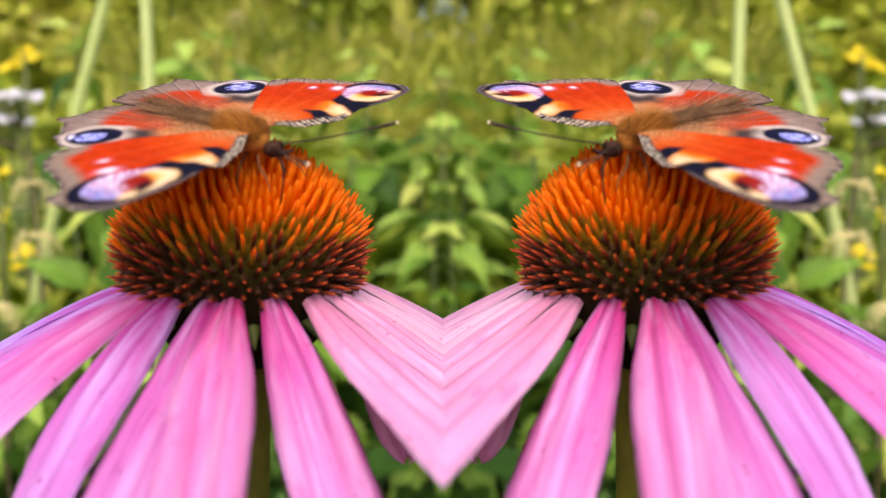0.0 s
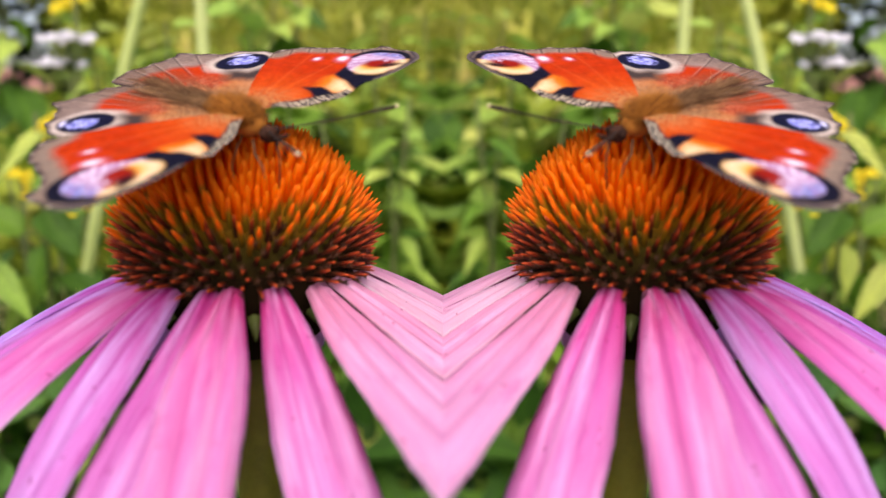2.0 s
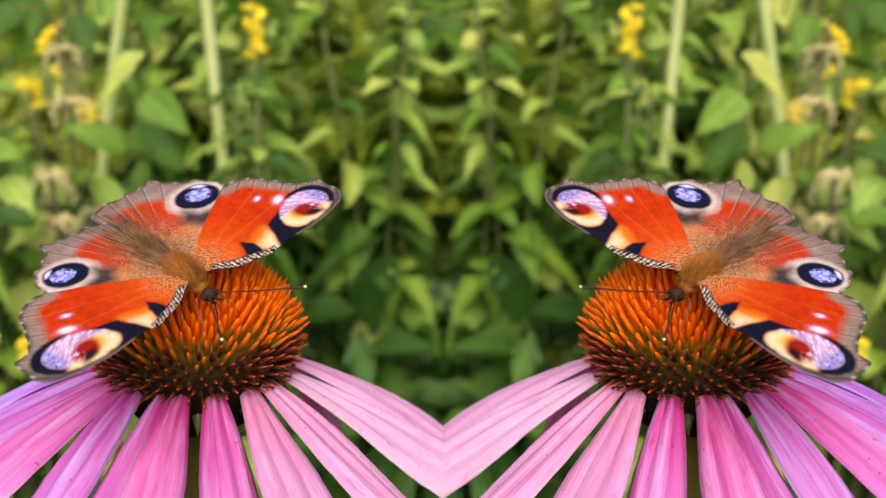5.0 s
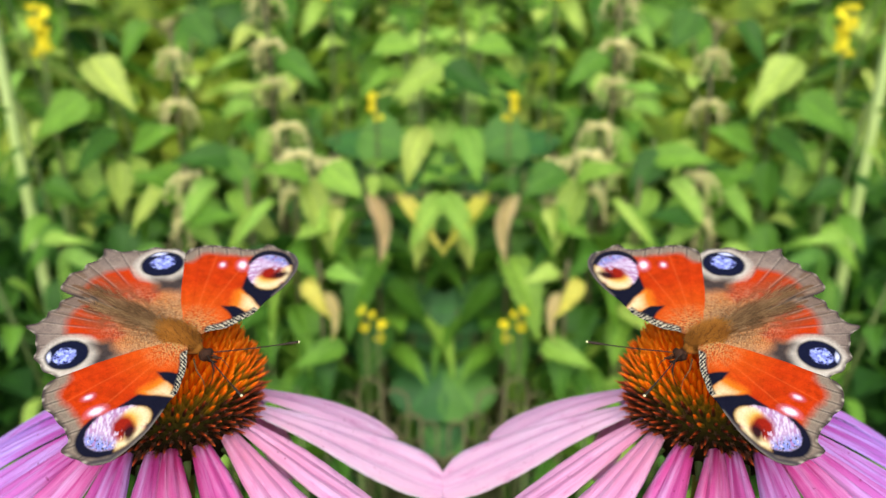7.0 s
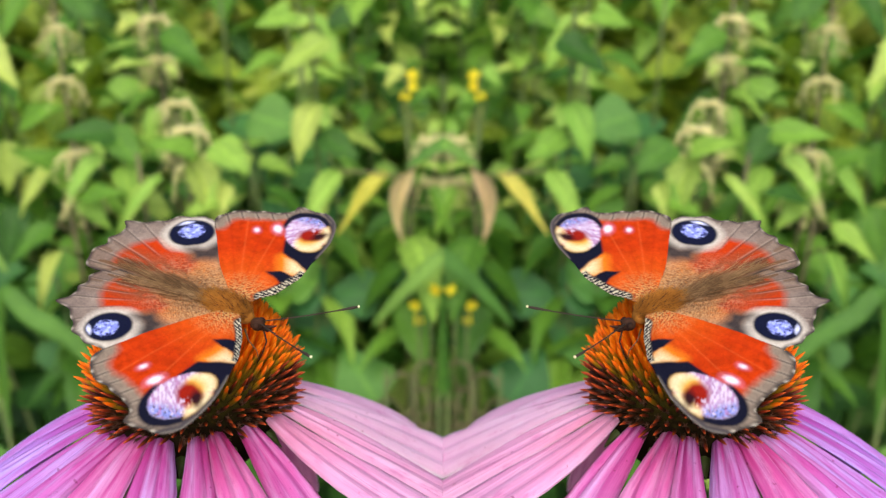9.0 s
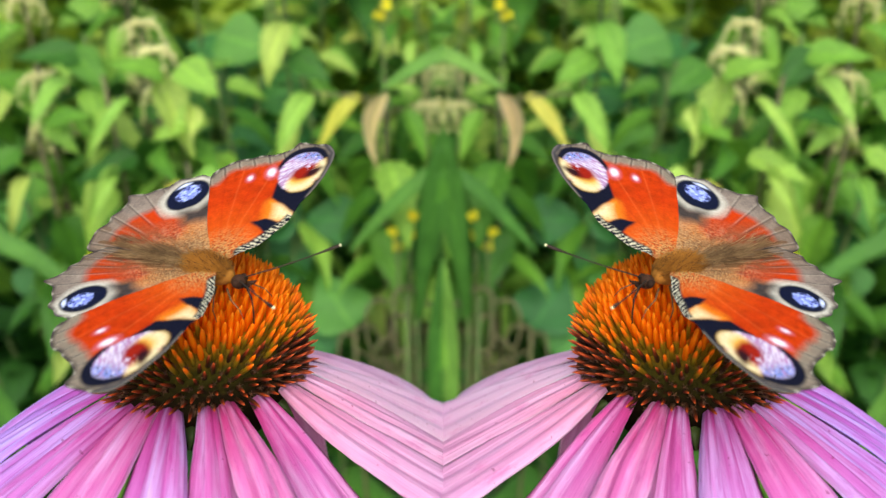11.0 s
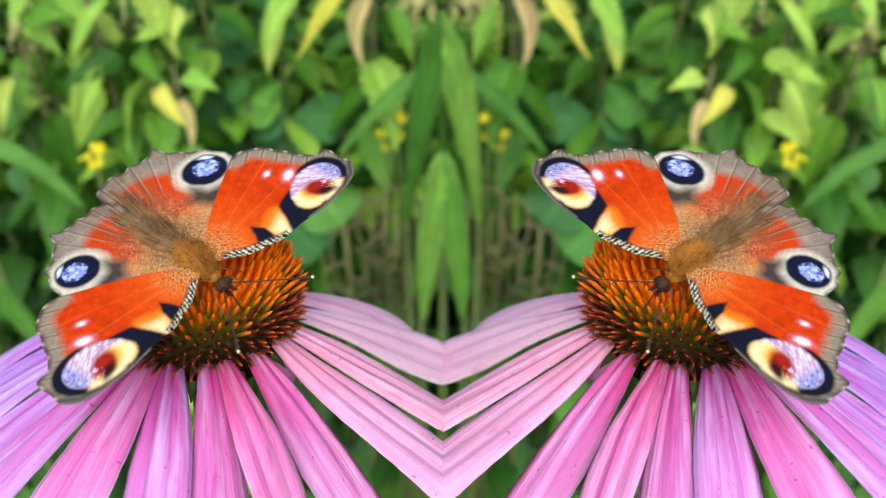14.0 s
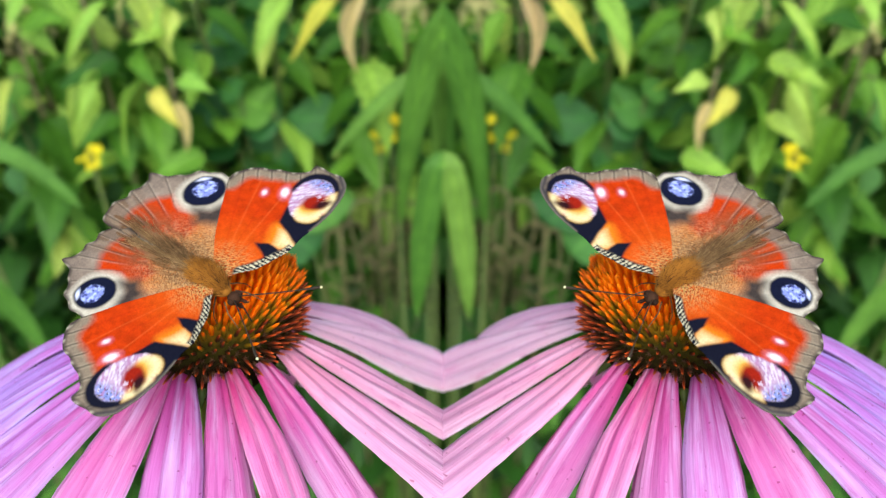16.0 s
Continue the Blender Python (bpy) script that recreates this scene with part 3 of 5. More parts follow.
def floret_mesh():
    """A spent floret between the spines: a short tube with five curled lobes."""
    pieces = [tube([(0, 0, 0), (0, 0, 0.0016)], [0.00022, 0.0003], 5)]
    for k in range(5):
        w = 2 * math.pi * k / 5
        c, s = math.cos(w), math.sin(w)
        pieces.append(tube([(0.0002 * c, 0.0002 * s, 0.0015), (0.0005 * c, 0.0005 * s, 0.002), (0.0008 * c, 0.0008 * s, 0.0019)], [0.0001, 0.00009, 0.00003], 4))
    v, f, a = joined(pieces)
    return mesh_from("floret", v, f, FLORET, along=a)


def coneflower():
    root = thing("coneflower", "pink coneflower with drooping petals and spiny orange cone", "flower", "pair of coneflowers")
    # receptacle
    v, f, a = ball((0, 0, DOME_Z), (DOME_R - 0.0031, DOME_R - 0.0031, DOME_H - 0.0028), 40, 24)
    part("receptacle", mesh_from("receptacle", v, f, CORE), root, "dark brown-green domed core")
    # spines in a spiral
    rnd = random.Random(4)
    top = [spine_mesh("spine", SPINE_TOP, 0.0057, 0.00043, h, 0.85) for h in (0.0, 0.0002)]
    mid = [spine_mesh("spine", SPINE_MID, 0.0062, 0.00037, h, 0.7) for h in (0.0, 0.0003)]
    low = [spine_mesh("spine", SPINE_LOW, 0.0054, 0.00033, h) for h in (0.0, 0.0003)]
    flo = floret_mesh()
    total = 860
    rest = []
    florets = []
    count = 0
    for k in range(total):
        z = 1 - (k + 0.5) / total * 1.17
        th = k * 2.39996
        r = math.sqrt(max(0, 1 - z * z)) if z > 0.12 else 0.993
        nrm = Vector((r * math.cos(th), r * math.sin(th), z))
        base = Vector((nrm.x * (DOME_R - 0.0044), nrm.y * (DOME_R - 0.0044), DOME_Z + nrm.z * (DOME_H - 0.0051)))
        lean = (nrm + Vector((0, 0, 0.12 + 0.95 * min(1.0, max(0.0, (z + 0.15) / 0.55)))) + Vector((rnd.gauss(0, 1), rnd.gauss(0, 1), rnd.gauss(0, 1))) * 0.04).normalized()
        kind = top if z > 0.42 + rnd.gauss(0, 0.07) else mid if z > 0.19 + rnd.gauss(0, 0.07) else low
        me = kind[k % 2]
        s = rnd.uniform(0.88, 1.1) * (0.82 if z < 0.0 else 1.0)
        q = lean.to_track_quat("Z", "Y").to_matrix().to_4x4() @ Matrix.Rotation(rnd.uniform(0, 6.28), 4, "Z")
        m = Matrix.Translation(base) @ q @ Matrix.Diagonal((1, 1, s, 1))
        if nrm.y < 0.12 and count < 300:
            part("spine", me, root, m=m)
            count += 1
        else:
            rest.append((me, m, k))
        if z < 0.30 and rnd.random() < 0.75:
            florets.append(Matrix.Translation(base + nrm * 0.0014) @ q @ Matrix.Translation((0.0008, 0, 0.0004)) @ Matrix.Scale(0.7, 4))
    for mat in (SPINE_TOP, SPINE_MID, SPINE_LOW):
        pieces = []
        for me, m, k in rest:
            if me.materials[0] == mat:
                pieces.append(([m @ x.co for x in me.vertices], [tuple(p.vertices) for p in me.polygons], [d.value for d in me.attributes["along"].data]))
        if pieces:
            v, f, a = joined(pieces)
            ob = part("spine_mass", mesh_from("spine_mass", v, f, mat, along=a), root)
            ob["kind"] = "stuff"
    pieces = [([m @ x.co for x in flo.vertices], [tuple(p.vertices) for p in flo.polygons], [0.0] * len(flo.vertices)) for m in florets]
    v, f, a = joined(pieces)
    ob = part("floret_mass", mesh_from("floret_mass", v, f, FLORET), root, "tiny spent brown florets between the spines")
    ob["kind"] = "stuff"
    # petals
    for i, (az, ln, wd, a0, a1, head, sweep, twist, tint, high) in enumerate(PETALS):
        me = petal_mesh(ln, wd, a0, a1, head, sweep, twist, 50 + i, tint, high)
        m = Matrix.Rotation(radians(az), 4, "Z") @ Matrix.Translation((0, -0.0120, 0.0006 + 0.0003 * (i % 2)))
        ob = part("petal", me, root, m=m)
        k = ob.modifiers.new("thickness", "SOLIDIFY")
        k.thickness, k.offset = 0.00028, -1
        k = ob.modifiers.new("pressed", "NODES")
        k.node_group = SEAM[-1]
    # bracts under the petals
    for i in range(22):
        az = i * 16.4 + 5
        v, f, a = tube([(0, -0.0065, -0.003), (0, -0.0105, -0.0028), (0, -0.0135, -0.004), (0, -0.0155, -0.0066)], [0.0010, 0.0012, 0.0009, 0.0001], 6)
        v = [Vector((x.x, x.y, -0.003 + (x.z + 0.003) * 0.75)) for x in v]
        part("bract", mesh_from("bract", v, f, SEPAL), root, m=Matrix.Rotation(radians(az), 4, "Z"))
    v, f, a = ball((0, 0, -0.0016), (0.0118, 0.0118, 0.0036), 24, 10)
    part("calyx", mesh_from("calyx", v, f, SEPAL), root, "green base under the petals")
    pts = [(0.002 * math.sin(s * 2.5) - 0.006 * s * s, 0.05 * s * s, -0.003 - 0.86 * s) for s in np.linspace(0, 1, 24)]
    v, f, a = tube(pts, [0.0034 - 0.0010 * min(1, s * 12) + 0.001 * s for s in np.linspace(0, 1, 24)], 12)
    part("stem", mesh_from("stem", v, f, STEM), root, "rough olive-green stem")
    return root


# ---- the butterfly: x to the near wing, y ahead, z up ----
def inside(poly, x, y):
    """Which of the places lie in a polygon, and how far they are from its edge."""
    p = np.array(poly)
    hit = np.zeros(x.shape, bool)
    dist = np.full(x.shape, 1e9)
    for (x0, y0), (x1, y1) in zip(p, np.roll(p, -1, 0)):
        cond = (y0 > y) != (y1 > y)
        with np.errstate(divide="ignore", invalid="ignore"):
            hit ^= cond & (x < (x1 - x0) * (y - y0) / (y1 - y0 + 1e-12) + x0)
        dx, dy = x1 - x0, y1 - y0
        s = np.clip(((x - x0) * dx + (y - y0) * dy) / (dx * dx + dy * dy + 1e-12), 0, 1)
        dist = np.minimum(dist, np.hypot(x - x0 - s * dx, y - y0 - s * dy))
    return np.where(hit, dist, -dist)


def rounded(points, n=240, close=True):
    """A closed smooth curve through the points."""
    p = np.array(points, float)
    k = len(p)
    out = []
    for i in range(k):
        a, b, c, d = p[i - 1], p[i], p[(i + 1) % k], p[(i + 2) % k]
        for t in np.linspace(0, 1, max(3, n // k), endpoint=False):
            out.append(0.5 * (2 * b + (c - a) * t + (2 * a - 5 * b + 4 * c - d) * t * t + (3 * b - a - 3 * c + d) * t ** 3))
    return np.array(out)


def cell_noise(x, y, scale, seed):
    rs = np.random.RandomState(seed)
    g = rs.rand(64, 64)
    u, v = x * scale + 200, y * scale + 200
    i, j = np.floor(u).astype(int), np.floor(v).astype(int)
    fu, fv = u - i, v - j
    fu, fv = fu * fu * (3 - 2 * fu), fv * fv * (3 - 2 * fv)
    at = lambda a, b: g[a % 64, b % 64]
    return (at(i, j) * (1 - fu) + at(i + 1, j) * fu) * (1 - fv) + (at(i, j + 1) * (1 - fu) + at(i + 1, j + 1) * fu) * fv


FORE = [(1.2, -1.2), (3.6, 0.2), (6.1, 1.4), (8.5, 2.1), (11.5, 2.8), (16.0, 3.2), (20.5, 3.2), (24.3, 2.4), (27.2, 1.0), (28.8, -1.2), (28.6, -3.6), (28.6, -5.4), (28.2, -6.9), (26.4, -6.9),
        (25.2, -8.2), (24.5, -9.2), (23.7, -11.2), (22.9, -12.4), (22.3, -14.4), (21.0, -15.8), (18.9, -17.1), (16.8, -16.8), (12.7, -13.7), (7.3, -9.6), (3.6, -6.0), (1.2, -3.6)]
HIND = [(0.9, -3.0), (5.0, -4.2), (10.5, -7.5), (15.4, -11.5), (17.6, -15.0), (17.3, -17.2), (17.4, -19.3), (16.3, -21.0), (15.6, -22.9), (13.8, -23.9), (12.6, -25.3), (11.1, -26.6), (10.1, -29.7),
        (8.5, -28.4), (6.6, -28.2), (5.2, -29.0), (3.6, -28.3), (1.8, -29.2), (-0.3, -28.6), (-1.9, -27.6), (-2.1, -25.0), (-1.3, -21.0), (-0.6, -15.0), (0.1, -9.0)]


def blend(col, mask, rgb):
    mask = np.clip(mask, 0, 1)[:, None]
    return col * (1 - mask) + np.array(rgb) * mask


def soft(d, w=0.25):
    return np.clip(d / w * 0.5 + 0.5, 0, 1)


def ellipse(x, y, cx, cy, rx, ry, deg=0.0):
    c, s = math.cos(radians(deg)), math.sin(radians(deg))
    u, v = (x - cx) * c + (y - cy) * s, -(x - cx) * s + (y - cy) * c
    return (1 - np.hypot(u / rx, v / ry)) * min(rx, ry)


RED, BROWN, BLACK = (0.39, 0.028, 0.003), (0.128, 0.086, 0.062), (0.006, 0.006, 0.015)
CREAM, LILAC, BLUE = (0.60, 0.48, 0.28), (0.40, 0.26, 0.40), (0.20, 0.22, 0.52)


def off_line(points, x, y):
    """The distance from an open line."""
    dist = np.full(x.shape, 1e9)
    for (x0, y0), (x1, y1) in zip(points, points[1:]):
        dx, dy = x1 - x0, y1 - y0
        q = np.clip(((x - x0) * dx + (y - y0) * dy) / (dx * dx + dy * dy), 0, 1)
        dist = np.minimum(dist, np.hypot(x - x0 - q * dx, y - y0 - q * dy))
    return dist


def fore_colours(x, y, edge):
    n0, n1, n2 = cell_noise(x, y, 11.0, 4), cell_noise(x, y, 5.0, 1), cell_noise(x, y, 1.1, 2)
    wob = (n2 - 0.5) * 0.4 + (n1 - 0.5) * 0.3
    col = np.tile(np.array(RED), (len(x), 1)) * (0.82 + 0.36 * n2)[:, None]
    near = np.hypot(x - 1, (y + 3) * 1.1)
    col = blend(col, np.clip(1.5 - near / 9.0, 0, 1) * 0.5, (0.60, 0.11, 0.01))
    # fine veins from the base
    for ang, pale in ((-3, 0), (-11, 1), (-19, 0), (-27, 1), (-35, 0)):
        r = radians(ang)
        off = np.abs((y + 2.5) * math.cos(r) - (x - 1) * math.sin(r))
        col = blend(col, soft(0.08 - off, 0.12) * (0.30 if pale else 0.45), (0.75, 0.16, 0.04) if pale else (0.30, 0.012, 0.003))
    # grizzled golden dusting by the body
    col = blend(col, np.clip(1.25 - near / 6.0, 0, 1) * (n0 > 0.5), (0.42, 0.24, 0.09))
    col = blend(col, np.clip(1.1 - near / 6.0, 0, 1) * (n0 < 0.4) * 0.9, (0.05, 0.03, 0.018))
    # wedges, bars
    wedge = inside([(9.6, 0.2), (13.6, -1.9), (14.6, 0.0), (13.2, 4.4), (11.0, 4.4)], x, y) + wob * 0.4
    col = blend(col, soft(wedge + 0.5, 1.2), (0.70, 0.20, 0.015))
    col = blend(col, soft(wedge - 0.9, 0.9), CREAM)
    bar = inside([(12.0, 4.4), (13.6, 0.3), (14.5, -2.4), (17.9, -3.9), (18.9, -0.5), (20.4, 4.4)], x, y) + wob * 0.25
    col = blend(col, soft(bar, 0.25), BLACK)
    tri = inside([(7.4, 2.4), (7.9, 0.6), (9.0, -2.4), (10.2, -0.4), (10.6, 2.9)], x, y) + wob * 0.25
    col = blend(col, soft(tri, 0.25), BLACK)
    # outer margin: grey-brown, ticked by the veins, with a dark rim
    rim = off_line(FORE[8:22], x, y)
    along = x * 0.67 + y * 0.74
    col = blend(col, soft(2.5 - rim + wob * 0.9, 0.8), np.array((0.215, 0.158, 0.120)) * 1.0)
    col = blend(col, soft(1.1 - rim + wob * 0.9, 1.2) * 0.5, (0.13, 0.092, 0.075))
    tick = np.abs(((along / 2.5 + 0.05 * n2) % 1.0) - 0.5) * 2.5
    col = blend(col, soft(2.6 - rim, 0.5) * soft(0.14 - tick, 0.14) * 0.8, (0.03, 0.022, 0.02))
    col = blend(col, soft(2.4 - rim, 0.5) * soft(0.10 - np.abs(tick - 0.28), 0.12) * 0.35, (0.42, 0.34, 0.27))
    col = blend(col, soft(0.48 - rim + wob * 0.3, 0.3) * 0.9, (0.040, 0.030, 0.028))
    col = blend(col, soft(0.30 - rim, 0.2) * soft(np.abs(tick) - 0.95, 0.2) * 0.7, (0.52, 0.44, 0.36))
    # the eye: a black rim outward, lilac and blue scales, golden crescent, dark red heart
    eye = ellipse(x, y, 22.3, -1.9, 5.9, 4.3, -26) + wob * 0.25
    col = blend(col, soft(eye, 0.22) * np.clip((x - 20.2) / 0.8, 0, 1), BLACK)
    inner = ellipse(x, y, 21.5, -1.6, 5.0, 3.65, -26) + wob * 0.25
    speck = cell_noise(x, y, 5.0, 7)
    strand = cell_noise(x * 0.45 + y * 0.2, y * 1.6 - x * 0.8, 2.2, 9)
    body = soft(inner, 0.2)
    col = blend(col, body, LILAC)
    col = blend(col, body * (strand > 0.5) * 0.7, (0.62, 0.52, 0.66))
    col = blend(col, body * np.clip((x - 23.4) / 1.6, 0, 1) * (speck < 0.60), BLUE)
    col = blend(col, body * np.clip((x - 23.7) / 1.2, 0, 1) * (speck > 0.70), BLACK)
    col = blend(col, body * np.clip((strand < 0.24) * 0.6, 0, 1), (0.34, 0.12, 0.28))
    gold = ellipse(x, y, 18.9, 0.1, 2.3, 2.2, 0) + wob * 0.3
    gold = np.maximum(gold, ellipse(x, y, 22.6, 1.6, 2.5, 1.4, -15) + wob * 0.3)
    col = blend(col, soft(np.minimum(gold, inner + 0.3), 0.5), (0.70, 0.34, 0.06))
    col = blend(col, soft(np.minimum(gold, inner + 0.3), 0.35) * soft(1.0 - inner, 0.5), (0.64, 0.50, 0.29))
    pupil = ellipse(x, y, 21.2, -0.6, 2.4, 1.8, 38) + wob * 0.5
    col = blend(col, soft(pupil, 0.5) * np.clip(1.25 - (strand > 0.55) * np.clip((x - 21.2) / 1.2, 0, 1), 0, 1), (0.22, 0.010, 0.005))
    col = blend(col, soft(ellipse(x, y, 21.6, 0.7, 1.6, 0.8, 25) + wob * 0.4, 0.4) * 0.95, (0.012, 0.005, 0.008))
    # the leading edge beyond the bars: a thin dark line
    front = off_line(FORE[5:10], x, y)
    col = blend(col, soft(np.where(x > 19.0, 0.75, -1) - front + wob * 0.4, 0.4) * (1 - soft(inner - 0.1, 0.4)), (0.030, 0.026, 0.035))
    col = blend(col, soft(0.22 - front, 0.2) * (x > 13.0) * 0.8, (0.16, 0.13, 0.11))
    # a white dot and a lilac one
    for cx, cy, rx, ry in ((18.0, -9.3, 0.50, 0.36), (20.0, -6.4, 1.05, 0.62)):
        col = blend(col, soft(ellipse(x, y, cx, cy, rx * 1.4, ry * 1.4, -35) + wob * 0.3, 0.6) * 0.6, (0.60, 0.22, 0.34))
        col = blend(col, soft(ellipse(x, y, cx, cy, rx, ry, -35) + wob * 0.25, 0.3), (0.78, 0.66, 0.78))
    # zebra scales on the leading edge
    lead = off_line(FORE[1:6], x, y)
    col = blend(col, soft(np.where(x < 12.2, 1.50 - 0.06 * x, -1) - lead, 0.2), BLACK)
    col = blend(col, soft(np.where(x < 12.2, 1.32 - 0.06 * x, -1) - lead, 0.2) * soft(np.sin(x * 9.5 + lead * 3.5 + 4.0 * n1 + 2.0 * n2) - 0.40, 0.5), (0.52, 0.44, 0.32))
    return col * (0.88 + 0.24 * n1)[:, None] * (0.92 + 0.16 * n0)[:, None]


def hind_colours(x, y, edge):
    n0, n1, n2 = cell_noise(x, y, 11.0, 14), cell_noise(x, y, 5.0, 11), cell_noise(x, y, 1.1, 12)
    wob = (n2 - 0.5) * 0.6 + (n1 - 0.5) * 0.4
    col = np.tile(np.array((0.215, 0.155, 0.130)), (len(x), 1)) * (0.85 + 0.35 * n2)[:, None]
    near = np.hypot(x * 1.05, (y + 8) * 0.72)
    col = blend(col, np.clip(1.7 - near / 7.5, 0, 1) * 0.9, (0.46, 0.165, 0.042))
    col = blend(col, soft(1.6 - edge + wob * 0.8, 2.0) * (y < -12) * 0.55, (0.105, 0.078, 0.068))
    red = inside([(-0.2, -24.4), (2.6, -25.2), (5.6, -24.5), (8.5, -22.3), (8.2, -17.2), (5.8, -12.8), (3.4, -13.0), (1.0, -18.0)], x, y) + wob * 0.7
    col = blend(col, soft(red + 1.6, 2.4) * np.clip((y + 21) / 7, 0, 1), (0.52, 0.14, 0.025))
    col = blend(col, soft(red, 0.8), np.array(RED) * 1.05)
    col = blend(col, np.clip(1.45 - near / 7.5, 0, 1) * (n0 > 0.50) * 0.55, (0.40, 0.27, 0.15))
    col = blend(col, np.clip(1.35 - near / 8.5, 0, 1) * (n0 < 0.42) * 0.7, (0.07, 0.042, 0.028))
    fan = cell_noise(np.arctan2(y + 3, x + 0.5) * 9, np.hypot(x, y) * 0.12, 3.0, 19)
    fold = soft(3.8 - x + wob * 2, 3.0) * np.clip((-y - 5) / 5, 0, 1)
    col = blend(col, fold * 0.88 * (0.4 + 0.6 * (fan > 0.45)), (0.115, 0.056, 0.026))
    col = blend(col, fold * 0.3 * (fan < 0.25), (0.30, 0.21, 0.14))
    # veins to the scalloped margin, dark with a pale line beside
    eye = ellipse(x, y, 12.5, -18.4, 3.75, 3.65, 35) + wob * 0.12
    for ang in (-40, -47.5, -55, -62.5, -70, -77.5, -85, -92):
        r = radians(ang)
        off = (y + 6) * math.cos(r) - x * math.sin(r)
        fade = np.clip((np.hypot(x, y + 6) - 13) / 4, 0, 0.75) * (1 - soft(eye + 0.4, 0.3))
        col = blend(col, soft(0.09 - np.abs(off), 0.12) * fade, (0.030, 0.022, 0.020))
        col = blend(col, soft(0.08 - np.abs(off - 0.26), 0.1) * fade * 0.5, (0.42, 0.34, 0.28))
    # pale ring, dusky bar, black eye, blue heart with a white glint
    ring = ellipse(x, y, 12.7, -17.7, 5.4, 4.9, 35) + wob * 0.3
    col = blend(col, soft(ring, 0.9) * 0.75, (0.40, 0.33, 0.28))
    col = blend(col, soft(0.9 - np.abs(ring - 1.0), 0.8) * 0.85, (0.50, 0.43, 0.37))
    dark = inside([(6.4, -14.0), (8.6, -10.8), (12.8, -11.0), (13.4, -13.0), (10.2, -14.0), (8.6, -17.0)], x, y) + wob * 0.6
    col = blend(col, soft(dark, 1.1), (0.045, 0.032, 0.03))
    col = blend(col, soft(eye, 0.25), (0.006, 0.007, 0.022))
    blue = ellipse(x, y, 12.9, -18.6, 2.05, 1.85, 35) + wob * 0.75
    speck = cell_noise(x, y, 2.2, 17) * 0.7 + cell_noise(x, y, 6.0, 18) * 0.3
    col = blend(col, soft(blue, 0.2), (0.19, 0.21, 0.58))
    col = blend(col, soft(blue, 0.2) * (speck > 0.60) * 0.8, (0.42, 0.46, 0.78))
    col = blend(col, soft(blue + 0.1, 0.3) * soft(0.31 - speck, 0.06), (0.012, 0.014, 0.06))
    col = blend(col, soft(ellipse(x, y, 14.4, -20.7, 1.2, 0.32, 39) + wob * 0.15, 0.2) * soft(eye - 0.3, 0.2), (0.60, 0.60, 0.85))
    col = blend(col, soft(0.42 - edge + wob * 0.2, 0.3) * 0.9, (0.040, 0.030, 0.028))
    bead = np.abs((np.degrees(np.arctan2(y + 6, x)) / 7.5) % 1.0 - 0.5)
    col = blend(col, soft(0.28 - edge, 0.2) * soft(0.12 - bead, 0.1) * (y < -9) * 0.6, (0.50, 0.42, 0.34))
    return col * (0.86 + 0.28 * n1)[:, None] * (0.92 + 0.16 * n0)[:, None]


